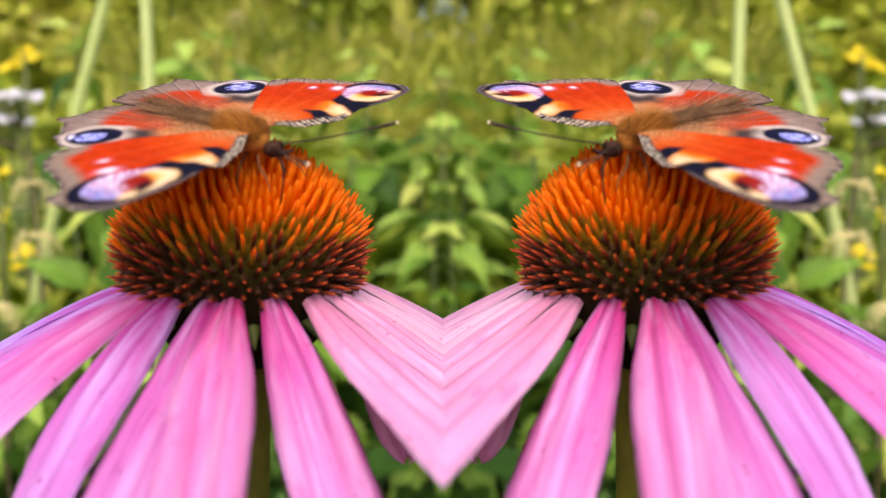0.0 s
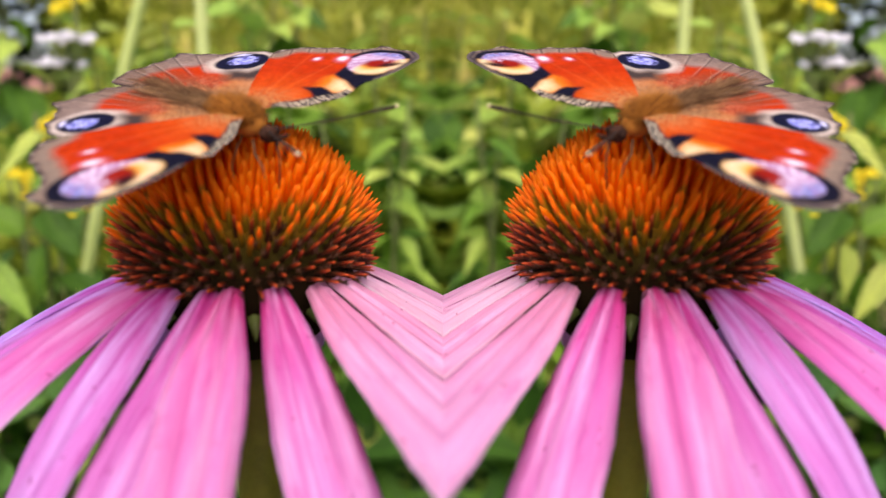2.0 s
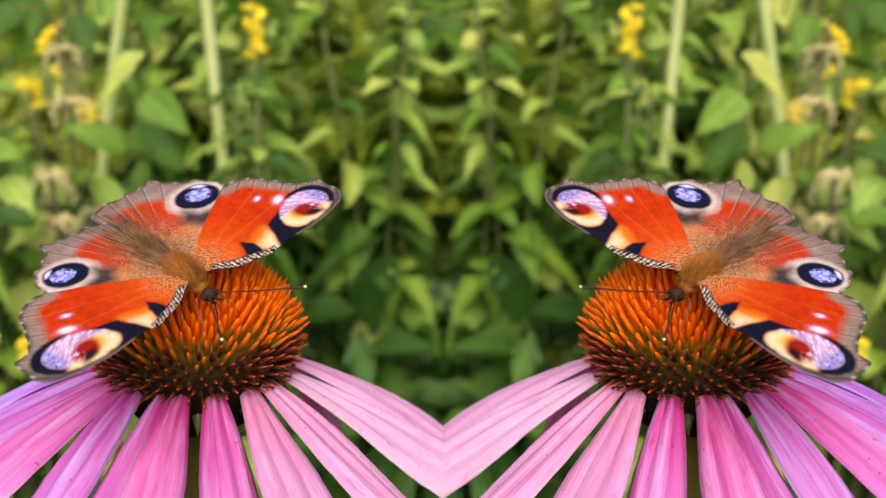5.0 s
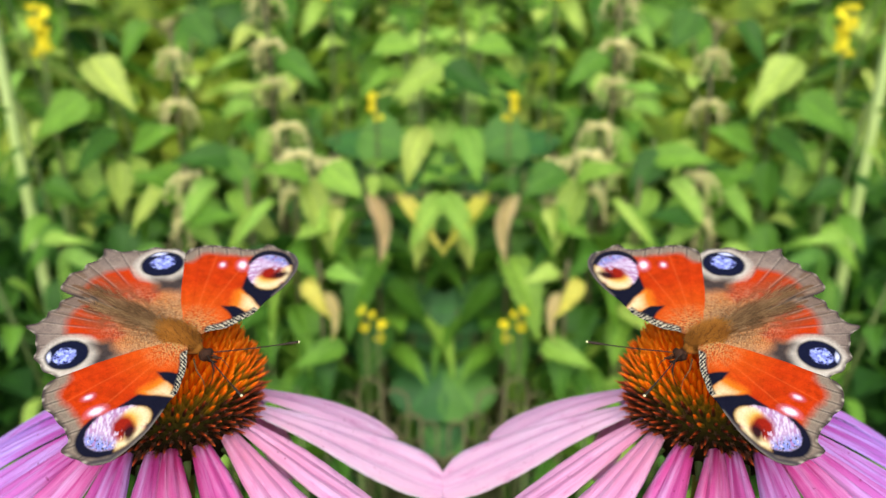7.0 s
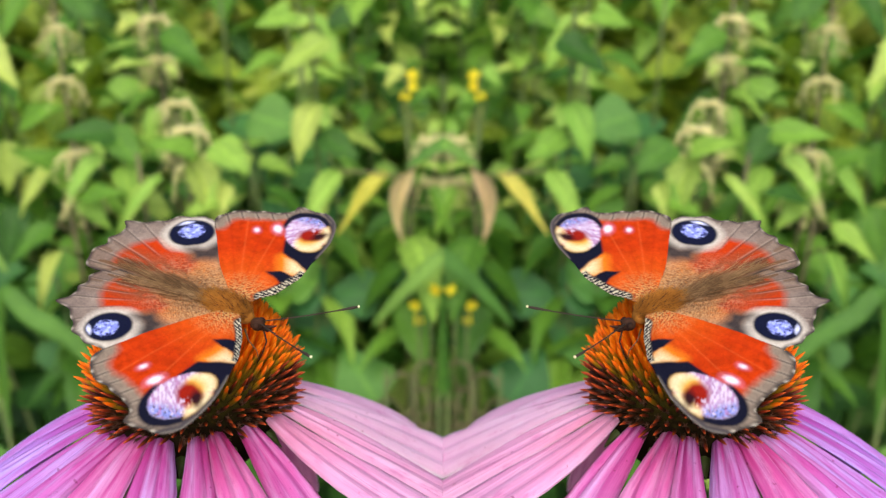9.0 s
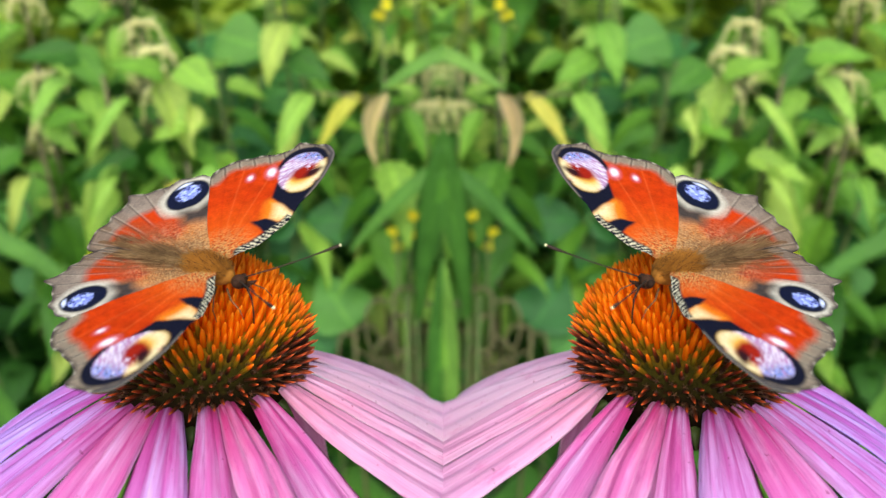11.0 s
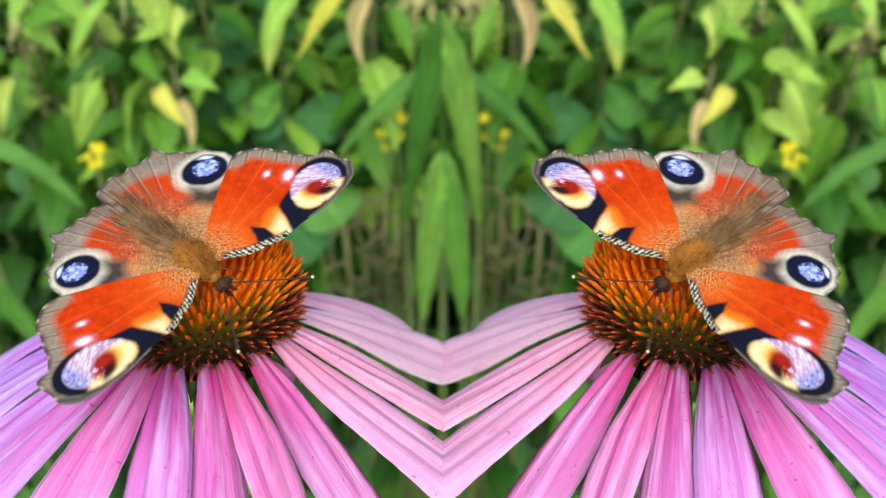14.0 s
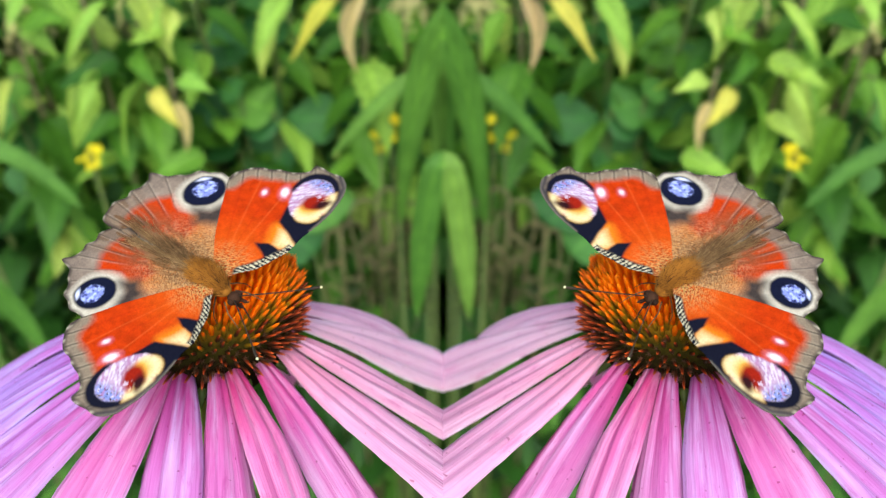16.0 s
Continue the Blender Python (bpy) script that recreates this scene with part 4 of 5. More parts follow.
def wing_mesh(name, outline, colours, scale, turn, step=0.17, lift=0.0):
    """A thin veined wing cut from a fine grid; turn and scale lay it in its plane."""
    curve = rounded(outline, 260)
    x0, y0 = curve.min(0) - 0.1
    x1, y1 = curve.max(0) + 0.1
    xs, ys = np.arange(x0, x1, step), np.arange(y0, y1, step)
    gx, gy = [g.ravel() for g in np.meshgrid(xs, ys, indexing="ij")]
    d = inside(curve, gx, gy)
    # draw the rim's nodes onto the outline, so that the edge runs smooth
    rim = (d > -step * 0.9) & (d < step * 0.45)
    seg = curve
    idx = np.where(rim)[0]
    for k in range(0, len(idx), 400):
        part_i = idx[k:k + 400]
        px = np.stack([gx[part_i], gy[part_i]], 1)
        a, b = seg, np.roll(seg, -1, 0)
        ab = b - a
        s = np.clip(((px[:, None] - a) * ab).sum(-1) / ((ab ** 2).sum(-1) + 1e-12), 0, 1)
        q = a + s[..., None] * ab
        j = ((q - px[:, None]) ** 2).sum(-1).argmin(1)
        near = q[np.arange(len(part_i)), j]
        gx[part_i], gy[part_i] = near[:, 0], near[:, 1]
    keep = d > -step * 0.9
    nx, ny = len(xs), len(ys)
    ok = keep.reshape(nx, ny)
    index = np.full(nx * ny, -1)
    index[keep] = np.arange(keep.sum())
    index = index.reshape(nx, ny)
    quads = ok[:-1, :-1] & ok[1:, :-1] & ok[1:, 1:] & ok[:-1, 1:]
    i, j = np.where(quads)
    faces = np.stack([index[i, j], index[i + 1, j], index[i + 1, j + 1], index[i, j + 1]], 1)
    x, y, e = gx[keep], gy[keep], np.maximum(d[keep], 0)
    col = np.clip(colours(x, y, e), 0, 1)
    # shallow pleats along the veins and a soft camber
    ang = np.arctan2(y + 3, x + 1)
    z = 0.05 * np.sin(ang * 34) * np.clip(np.hypot(x, y) / 14, 0, 1) - 0.0035 * (x - 12) ** 2 * 0.6 + 0.5 + 0.25 * cell_noise(x, y, 0.25, 5) + lift
    if name == "forewing":
        z = z - 0.45 * np.clip(1.9 - off_line(outline[1:6], x, y), 0, 2) * np.clip((14 - x) / 3, 0, 1) * np.clip((x - 2.5) / 3, 0, 1)
    c, s = math.cos(radians(turn)), math.sin(radians(turn))
    vx, vy = (x * c - y * s) * scale, (x * s + y * c) * scale
    me = mesh_from(name, np.stack([vx, vy, z], 1) * 0.001, faces, WING)
    a = me.attributes.new("scales", "FLOAT_COLOR", "POINT")
    a.data.foreach_set("color", np.concatenate([col, np.ones((len(col), 1))], 1).astype(np.float32).ravel())
    return me


def hairs(name, mat, count, seed, place, length, radius=0.00005, sides=3):
    """Fine tapering hairs; place(rnd) gives a root and a direction."""
    rnd = random.Random(seed)
    verts, faces = [], []
    for _ in range(count):
        p, d = place(rnd)
        p, d = Vector(p), Vector(d).normalized()
        a = d.cross(Vector((0.3, 0.5, 0.8))).normalized()
        b = d.cross(a)
        ln = length * rnd.uniform(0.6, 1.3)
        bend = Vector((rnd.gauss(0, 1), rnd.gauss(0, 1), rnd.gauss(0, 0.6))) * 0.12
        k = len(verts)
        for s, r in ((0.0, 1.0), (0.55, 0.8)):
            c = p + d * (ln * s) + bend * (ln * s * s)
            for q in range(sides):
                w = 2 * math.pi * q / sides
                verts.append(c + (a * math.cos(w) + b * math.sin(w)) * radius * r)
        verts.append(p + d * ln + bend * ln)
        for q in range(sides):
            n = (q + 1) % sides
            faces.append((k + q, k + n, k + sides + n, k + sides + q))
            faces.append((k + sides + q, k + sides + n, k + 2 * sides))
    return mesh_from(name, verts, faces, mat)


def butterfly():
    root = thing("butterfly", "orange-red butterfly with blue eyespots, wings spread on the cone", "butterfly", "pair of butterflies")
    v, f, a = ball((0, -0.0034, -0.0006), (0.0018, 0.0044, 0.0019), 20, 14)
    part("thorax", mesh_from("thorax", v, f, FUR), root, "golden-brown furry thorax")
    v, f, a = tube([(0, -0.0055, -0.0011), (0, -0.008, -0.0013), (0, -0.012, -0.0015), (0, -0.016, -0.0017), (0, -0.0185, -0.0018)], [0.0015, 0.0019, 0.0018, 0.0013, 0.0004], 14)
    part("abdomen", mesh_from("abdomen", v, f, FUR_DARK), root, "dark brown tapering abdomen")
    v, f, a = ball((0, 0.0017, -0.0013), (0.00112, 0.00112, 0.0010), 16, 12)
    head = part("head", mesh_from("head", v, f, CHITIN), root, "dark brown head")
    for s in (-1, 1):
        v, f, a = ball((s * 0.00085, 0.0019, -0.0011), (0.00052, 0.00062, 0.00062), 14, 10)
        part("eye", mesh_from("eye", v, f, CHITIN), head)
        v, f, a = tube([(s * 0.0004, 0.0026, -0.0016), (s * 0.0005, 0.0036, -0.0014), (s * 0.0006, 0.0045, -0.0009)], [0.00028, 0.0003, 0.0001], 6)
        part("palp", mesh_from("palp", v, f, CHITIN), head)
        # antenna with a pale-tipped club
        tipv = Vector((0.0059, 0.0135, 0.0010)) if s > 0 else Vector((-0.0076, 0.0145, 0.0026))
        pts = [Vector((s * 0.0005, 0.0025, -0.0007)).lerp(tipv, q) + Vector((0, 0, -0.0002 * math.sin(q * 3.1))) for q in np.linspace(0, 1, 12)]
        v, f, a = tube(pts, [0.00010] * 9 + [0.00016, 0.00024, 0.00018], 8)
        an = part("antenna", mesh_from("antenna", v, f, ANTENNA), root, "thin dark antenna with a pale club tip")
        v, f, a = ball(tipv, (0.00021, 0.00021, 0.00021), 10, 8)
        part("club_tip", mesh_from("club_tip", v, f, PALE_TIP), an)
        for q, (kx, ky, fx, fy, fz) in enumerate(((0.0022, 0.0016, 0.0030, 0.0034, -0.0052), (0.0026, -0.0012, 0.0040, -0.0010, -0.0060))):
            v, f, a = tube([(s * 0.0012, 0.0003 - 0.002 * q, -0.0020), (s * kx, ky, -0.0030), (s * fx * 0.9, fy, fz * 0.75), (s * fx, fy + 0.0006, fz)], [0.00016, 0.00011, 0.00008, 0.00005], 6)
            part("leg", mesh_from("leg", v, f, LEG), root, "thin tan leg")
    v, f, a = tube([(0, 0.0028, -0.0019), (0.0003, 0.0036, -0.0036), (0.0002, 0.0030, -0.0062), (0, 0.0022, -0.0084)], [0.00014, 0.00013, 0.00011, 0.00008], 6)
    part("proboscis", mesh_from("proboscis", v, f, ANTENNA), root)

    def on_thorax(r):
        th, ph = r.uniform(-1.5, 1.5), r.uniform(-1.3, 1.5)
        n = Vector((math.sin(th), math.sin(ph) * math.cos(th), math.cos(th) * math.cos(ph)))
        return Vector((0, -0.0034, -0.0006)) + Vector((n.x * 0.0017, n.y * 0.0043, n.z * 0.0018)), n * 0.9 + Vector((r.gauss(0, 0.25), -1.3, 0.2 + r.gauss(0, 0.25)))

    def on_abdomen(r):
        y = -r.uniform(0.005, 0.0175)
        th = r.uniform(-1.5, 1.5)
        w = 0.0018 * (1 - max(0, (-y - 0.012) / 0.009))
        return Vector((math.sin(th) * w, y, -0.0013 + math.cos(th) * w)), Vector((math.sin(th) * 0.9, -1.2, 0.5 * math.cos(th)))

    part("fur", hairs("fur", FUR, 2600, 3, on_thorax, 0.0019, 0.000028), root, "golden hairs")["kind"] = "stuff"
    part("fur", hairs("fur", CHITIN, 420, 5, on_thorax, 0.0018, 0.000030), root, "dark hairs among the golden ones")["kind"] = "stuff"
    part("fur", hairs("fur", FUR_DARK, 900, 4, on_abdomen, 0.0017, 0.000035), root, "brown hairs")["kind"] = "stuff"
    wings = []
    for s, ls, lt, hs, ht in ((1, 0.893, 10.0, 0.87, 6.0), (-1, 1.0, 0.0, 1.0, 0.0)):
        piv = part("wing_pair", None, root)
        fore = wing_mesh("forewing", FORE, fore_colours, ls, lt, lift=0.25)
        hind = wing_mesh("hindwing", HIND, hind_colours, hs, ht, lift=-0.15)
        for nm, me, lab in (("forewing", fore, "orange-red forewing with a cream and lilac eyespot"), ("hindwing", hind, "brown hindwing with a round blue eyespot")):
            ob = part(nm, me if s > 0 else flipped(me), piv, lab)
            k = ob.modifiers.new("thickness", "SOLIDIFY")
            k.thickness, k.offset = 0.0001, -1

        def on_inner(r, s=s, sc=hs, tn=ht):
            x, y = abs(r.gauss(0.0, 0.9)) - 0.6, -r.uniform(6, 21)
            c, q = math.cos(radians(tn)), math.sin(radians(tn))
            return Vector((s * (x * c - y * q) * sc, (x * q + y * c) * sc, 0.75)) * 0.001, Vector((s * (0.10 + 0.13 * x), -1.0, 0.035))

        part("wing_hair", hairs("wing_hair", FUR_TAN, 170, 8 + s, on_inner, 0.0036, 0.000026), piv, "fine tan hairs on the inner wing")["kind"] = "stuff"
        part("wing_hair", hairs("wing_hair", FUR_DARK, 200, 18 + s, on_inner, 0.0036, 0.000026), piv, "fine dark hairs on the inner wing")["kind"] = "stuff"
        wings.append(piv)
    return root, wings


# ---- meadow behind ----
def leaf_mesh(name, mat, length, width, droop, teeth, seed, fold=0.25, curl=0.0):
    """A toothed, folded leaf along +y from its stalk."""
    rnd = random.Random(seed)
    nu, nv = 17, 7
    verts, across, along = [], [], []
    for i in range(nu):
        s = i / (nu - 1)
        w = width * 0.5 * (math.sin(math.pi * min(1, s ** 0.55)) ** 0.95) * (1 + (0.17 if i % 2 else -0.09) * teeth) + length * 0.006
        for j in range(nv):
            u = 2 * j / (nv - 1) - 1
            verts.append((u * w + curl * length * (s - s * s), length * (s - 0.05 * droop * s * s), -droop * length * s * s * 0.6 + fold * abs(u) * w * (1 - 0.3 * s) + 0.02 * length * math.sin(9 * s + 4 * u + seed)))
            across.append(u)
            along.append(s)
    return mesh_from(name, verts, grid_faces(nu, nv), mat, across=across, along=along)


NETTLE_LEAVES = [leaf_mesh("leaf", NETTLE, ln, wd, dr, 1.0, i) for i, (ln, wd, dr) in enumerate(((0.050, 0.024, 0.5), (0.060, 0.027, 0.8), (0.044, 0.020, 0.4), (0.056, 0.023, 1.0), (0.062, 0.032, 0.7)))]
# leaves 5 cm long that are scaled to their place: green and pale nettle, yellowed, withered, and round low ones
LEAF_KINDS = {"green": [leaf_mesh("leaf", NETTLE, 0.05, 0.025, 0.3, 1.0, 20), leaf_mesh("leaf", NETTLE, 0.05, 0.025, 0.45, 1.0, 21)],
              "pale": [leaf_mesh("leaf", PALE_LEAF, 0.05, 0.025, 0.35, 1.0, 22, 0.35, 0.25), leaf_mesh("leaf", PALE_LEAF, 0.05, 0.025, 0.5, 0.8, 23)],
              "gold": [leaf_mesh("withered_leaf", GOLD_LEAF, 0.05, 0.021, 0.4, 0.8, 24, 0.7, 0.35), leaf_mesh("withered_leaf", GOLD_LEAF, 0.05, 0.021, 0.3, 0.8, 25, 0.6, -0.3)],
              "dry": [leaf_mesh("withered_leaf", DRY, 0.05, 0.019, 0.3, 0.4, 26, 1.0, 0.9), leaf_mesh("withered_leaf", DRY, 0.05, 0.019, 0.5, 0.4, 27, 1.1, -0.8)],
              "round": [leaf_mesh("leaf", ROUND_LEAF, 0.05, 0.025, 0.12, 0.0, 28, 0.12), leaf_mesh("leaf", ROUND_LEAF, 0.05, 0.025, 0.2, 0.0, 29, 0.08)]}


def aimed(base, tip, width, roll=0.0):
    """Lays a 5 cm leaf from base to tip, its face to the light."""
    base, tip = Vector(base), Vector(tip)
    y = (tip - base).normalized()
    z = Vector((0, -0.55, 0.83))
    z = (z - y * z.dot(y)).normalized()
    x = y.cross(z)
    k = (tip - base).length / 0.05
    return Matrix.Translation(base) @ Matrix((x, y, z)).transposed().to_4x4() @ pose(0, 0, 0, 0, roll, 0) @ Matrix.Diagonal((width / 0.025, k, k, 1))


def tassel_mesh(seed):
    """A whorl of drooping strings of seeds."""
    rnd = random.Random(seed)
    pieces = []
    for k in range(5):
        az = k * 1.257 + rnd.gauss(0, 0.3)
        ln = rnd.uniform(0.018, 0.032)
        d = Vector((math.cos(az), math.sin(az), 0.35))
        for q in range(10):
            s = (q + 0.5) / 10
            c = d * (ln * (s - 0.35 * s * s)) + Vector((0, 0, -0.026 * s ** 2.2))
            pieces.append(ball(c + Vector((rnd.gauss(0, 1), rnd.gauss(0, 1), rnd.gauss(0, 1))) * 0.0009, [rnd.uniform(0.0010, 0.0019) * (1.15 - 0.5 * s)] * 3, 6, 4))
    v, f, a = joined(pieces)
    return mesh_from("tassel", v, f, TASSEL)


TASSELS = [tassel_mesh(3), tassel_mesh(4)]


def nettle(x, y, top, seed, leaves=22, spread=1.0, pale=0.0):
    """An upright nettle with drooping leaves in crossed pairs, more of them pale towards the top."""
    rnd = random.Random(seed)
    root = thing("nettle", "green stinging nettle with drooping toothed leaves", "plant", "nettles")
    root.matrix_basis = Matrix.Translation((x, y, 0))
    lx, ly = rnd.gauss(0, 0.05), rnd.gauss(0, 0.04)
    pts = [(lx * s * s, ly * s * s, top * s) for s in np.linspace(0, 1, 9)]
    v, f, a = tube(pts, [0.0030 - 0.0018 * s for s in np.linspace(0, 1, 9)], 7)
    part("stem", mesh_from("stem", v, f, NETTLE_STEM), root)
    z0 = top - 0.26
    turn = rnd.uniform(0, 90)
    for k in range(leaves // 2):
        s = k / (leaves / 2 - 1)
        z = z0 + (top - 0.006 - z0) * s
        q = z / top
        for h in (0, 180):
            az = turn + 90 * (k % 2) + h + rnd.gauss(0, 18)
            me = rnd.choice(LEAF_KINDS["pale"] if rnd.random() < pale * 2.2 * s * s else NETTLE_LEAVES)
            sc = (1.2 - 0.7 * s) * rnd.uniform(0.75, 1.25) * spread
            m = Matrix.Translation((lx * q * q, ly * q * q, z)) @ pose(0, 0, 0, 0, 0, az) @ pose(0, 0.006, 0, rnd.gauss(-30 + 30 * s, 16), rnd.gauss(0, 18), 0) @ Matrix.Diagonal((sc, sc, sc, 1))
            part("leaf", me, root, m=m)
    return root


def herb(kind, x, y, top, lean, leaves, tassels=(), seed=0):
    """A single stem with leaves at known places (foot and tip beside and above the ground point) and whorls of seed tassels."""
    rnd = random.Random(seed)
    name, label, mat = {"nettle": ("nettle", "green stinging nettle with pale drooping leaves", NETTLE_STEM),
                        "seeding": ("seeding_nettle", "old nettle with brownish stem and beige seed tassels", OLD_STEM),
                        "withered": ("withered_nettle", "nettle stem with yellowed, hanging, withered leaves", OLD_STEM)}[kind]
    root = thing(name, label, "plant", "nettles")
    root.matrix_basis = Matrix.Translation((x, y, 0))
    at = lambda z: Vector((lean * (1 - z / top), 0.0, z))
    v, f, a = tube([at(z) for z in np.linspace(0, top, 12)], [0.0025 - 0.0013 * q for q in np.linspace(0, 1, 12)], 7)
    part("stem", mesh_from("stem", v, f, mat), root)
    for k, (bx, bz, tx, tz, width, look_of) in enumerate(leaves):
        foot = Vector((bx - x, rnd.uniform(-0.02, 0.0), bz))
        tip = Vector((tx - x, foot.y - 0.018, tz))
        hold = at(min(top - 0.002, bz - 0.012))
        v, f, a = tube([hold, hold.lerp(foot, 0.5) + Vector((0, 0, 0.004)), foot], [0.0009, 0.0008, 0.0007], 5)
        part("leaf_stalk", mesh_from("leaf_stalk", v, f, mat), root)
        part("leaf", LEAF_KINDS[look_of][k % 2], root, {"gold": "yellow withered leaf", "dry": "curled beige withered leaf"}.get(look_of, ""), m=aimed(foot, tip, width, rnd.gauss(0, 14)))
    low = min([top - 0.05] + [min(q[1], q[3]) for q in leaves] + [z - 0.03 for z in tassels])
    for k in range(5 if y < 0.6 else 0):
        for h in (0, 180):
            sc = rnd.uniform(0.6, 0.95)
            part("leaf", rnd.choice(NETTLE_LEAVES), root, m=Matrix.Translation(at(low - 0.022 * k)) @ pose(0, 0, 0, 0, 0, 90 * (k % 2) + h + rnd.gauss(20, 20)) @ pose(0, 0.004, 0, rnd.gauss(-28, 14), rnd.gauss(0, 18), 0) @ Matrix.Diagonal((sc, sc, sc, 1)))
    for z in tassels:
        for h in (0, 180):
            part("tassel", TASSELS[(h // 180) % 2], root, m=Matrix.Translation(at(z)) @ pose(0, 0, 0, 0, 0, h + rnd.uniform(0, 90)) @ Matrix.Diagonal((0.85, 0.85, 0.85, 1)))
    return root


def round_leaved(x, y, places, seed):
    """A low plant of round dark leaves on thin stalks."""
    rnd = random.Random(seed)
    root = thing("round_leaved_plant", "low plant with round dark bluish-green leaves", "plant", "round-leaved plants")
    root.matrix_basis = Matrix.Translation((x, y, 0))
    for k, (px, py, pz, r) in enumerate(places):
        turn = rnd.uniform(0, 6.28)
        d = Vector((math.cos(turn), 0.5 * math.sin(turn), 0.55 * math.sin(turn))).normalized() * r
        c = Vector((px - x, py - y, pz))
        v, f, a = tube([(0.01 * math.cos(k), 0.01 * math.sin(k), 0), (0.5 * c.x, 0.5 * c.y + 0.02, 0.55 * c.z), c - d], [0.0016, 0.0013, 0.0009], 6)
        part("leaf_stalk", mesh_from("leaf_stalk", v, f, NETTLE_STEM), root)
        part("leaf", LEAF_KINDS["round"][k % 2], root, m=aimed(c - d, c + d, 1.85 * r, rnd.gauss(0, 12)))
    return root


def yellow_plant(x, y, tall, lean, radius, heads, seed, flowers=True):
    rnd = random.Random(seed)
    root = thing("yellow_wildflower" if flowers else "stalk", "tall pale-green stalk with clustered yellow flowers" if flowers else "tall bare pale-green stalk in the meadow", "plant" if not flowers else "flower", "tall stalks")
    root.matrix_basis = Matrix.Translation((x, y, 0))
    pts = [(lean * s * s, 0.02 * s, tall * s) for s in np.linspace(0, 1, 12)]
    v, f, a = tube(pts, [radius * (1.15 - 0.4 * s) for s in np.linspace(0, 1, 12)], 9)
    part("stem", mesh_from("stem", v, f, STALK if radius > 0.004 else NETTLE_STEM), root)
    if flowers:
        for k in range(heads):
            s = 1 - (0.040 if heads > 8 else 0.016) * k / max(1, heads - 1)
            c = Vector((lean * s * s, 0.02 * s, tall * s)) + Vector((rnd.gauss(0, 2 * radius), rnd.gauss(0, 2 * radius), 0))
            pieces = []
            for q in range(5):
                w = 2 * math.pi * q / 5 + rnd.random()
                pieces.append(ball((0.0058 * math.cos(w), 0.0058 * math.sin(w), 0.001), (0.0050, 0.0050, 0.0016), 8, 5, Euler((rnd.gauss(0, 0.4), rnd.gauss(0, 0.4), w)).to_matrix()))
            v, f, a = joined(pieces)
            part("blossom", mesh_from("blossom", v, f, YELLOW), root, m=Matrix.Translation(c) @ pose(0, 0, 0, rnd.gauss(40, 20), rnd.gauss(0, 20), 0) @ Matrix.Scale(min(1.0, radius / 0.0034), 4))
    return root


def white_umbel(x, y, tall, seed):
    """A tall stem with a flat cluster of small white flowers."""
    rnd = random.Random(seed)
    root = thing("white_wildflower", "tall stem with a flat cluster of small white flowers", "flower", "tall stalks")
    root.matrix_basis = Matrix.Translation((x, y, 0))
    v, f, a = tube([(0, 0, 0), (0.004, 0, tall * 0.5), (0, 0, tall - 0.03)], [0.003, 0.0025, 0.0018], 7)
    part("stem", mesh_from("stem", v, f, NETTLE_STEM), root)
    for k in range(16):
        w, r = k * 2.4, 0.006 * math.sqrt(k)
        c = Vector((r * math.cos(w), r * math.sin(w), tall + 0.004 * rnd.random() - 8 * r * r))
        v, f, a = tube([(0, 0, tall - 0.032), c * 0.5 + Vector((0, 0, 0.5 * tall - 0.016)), c], [0.0008, 0.0007, 0.0006], 5)
        part("flower_stalk", mesh_from("flower_stalk", v, f, NETTLE_STEM), root)
        pieces = [ball((0.0032 * math.cos(q * 1.257), 0.0032 * math.sin(q * 1.257), 0.0006 * rnd.random()), (0.0026, 0.0026, 0.0010), 8, 5) for q in range(5)]
        v, f, a = joined(pieces)
        part("blossom", mesh_from("blossom", v, f, WHITE), root, m=Matrix.Translation(c) @ pose(0, 0, 0, rnd.gauss(25, 15), rnd.gauss(0, 15), 0))
    return root


def ribbon(points, width):
    """A folded grass blade along a smooth line, widest in its middle and pointed at its tip."""
    p = [Vector(q) for q in points]
    p = [p[0] * 2 - p[1]] + p + [p[-1] * 2 - p[-2]]
    line = []
    for i in range(1, len(p) - 2):
        a, b, c, d = p[i - 1:i + 3]
        for t in np.linspace(0, 1, 8, endpoint=i == len(p) - 3):
            line.append(0.5 * (2 * b + (c - a) * t + (2 * a - 5 * b + 4 * c - d) * t * t + (3 * b - a - 3 * c + d) * t ** 3))
    verts, across, along = [], [], []
    n = len(line)
    for i, q in enumerate(line):
        s = i / (n - 1)
        d = (line[min(i + 1, n - 1)] - line[max(i - 1, 0)]).normalized()
        side = d.cross(Vector((0, -0.75, 0.66))).normalized()
        up = side.cross(d)
        w = width * 0.5 * min(1.0, 0.2 + 1.8 * s) * (1 - s ** 8) + 0.0002
        for u in (-1, -0.5, 0, 0.5, 1):
            verts.append(q + side * (u * w) + up * (0.3 * abs(u) * w))
            across.append(u)
            along.append(s)
    return mesh_from("blade", verts, grid_faces(n, 5), BLADE, across=across, along=along)


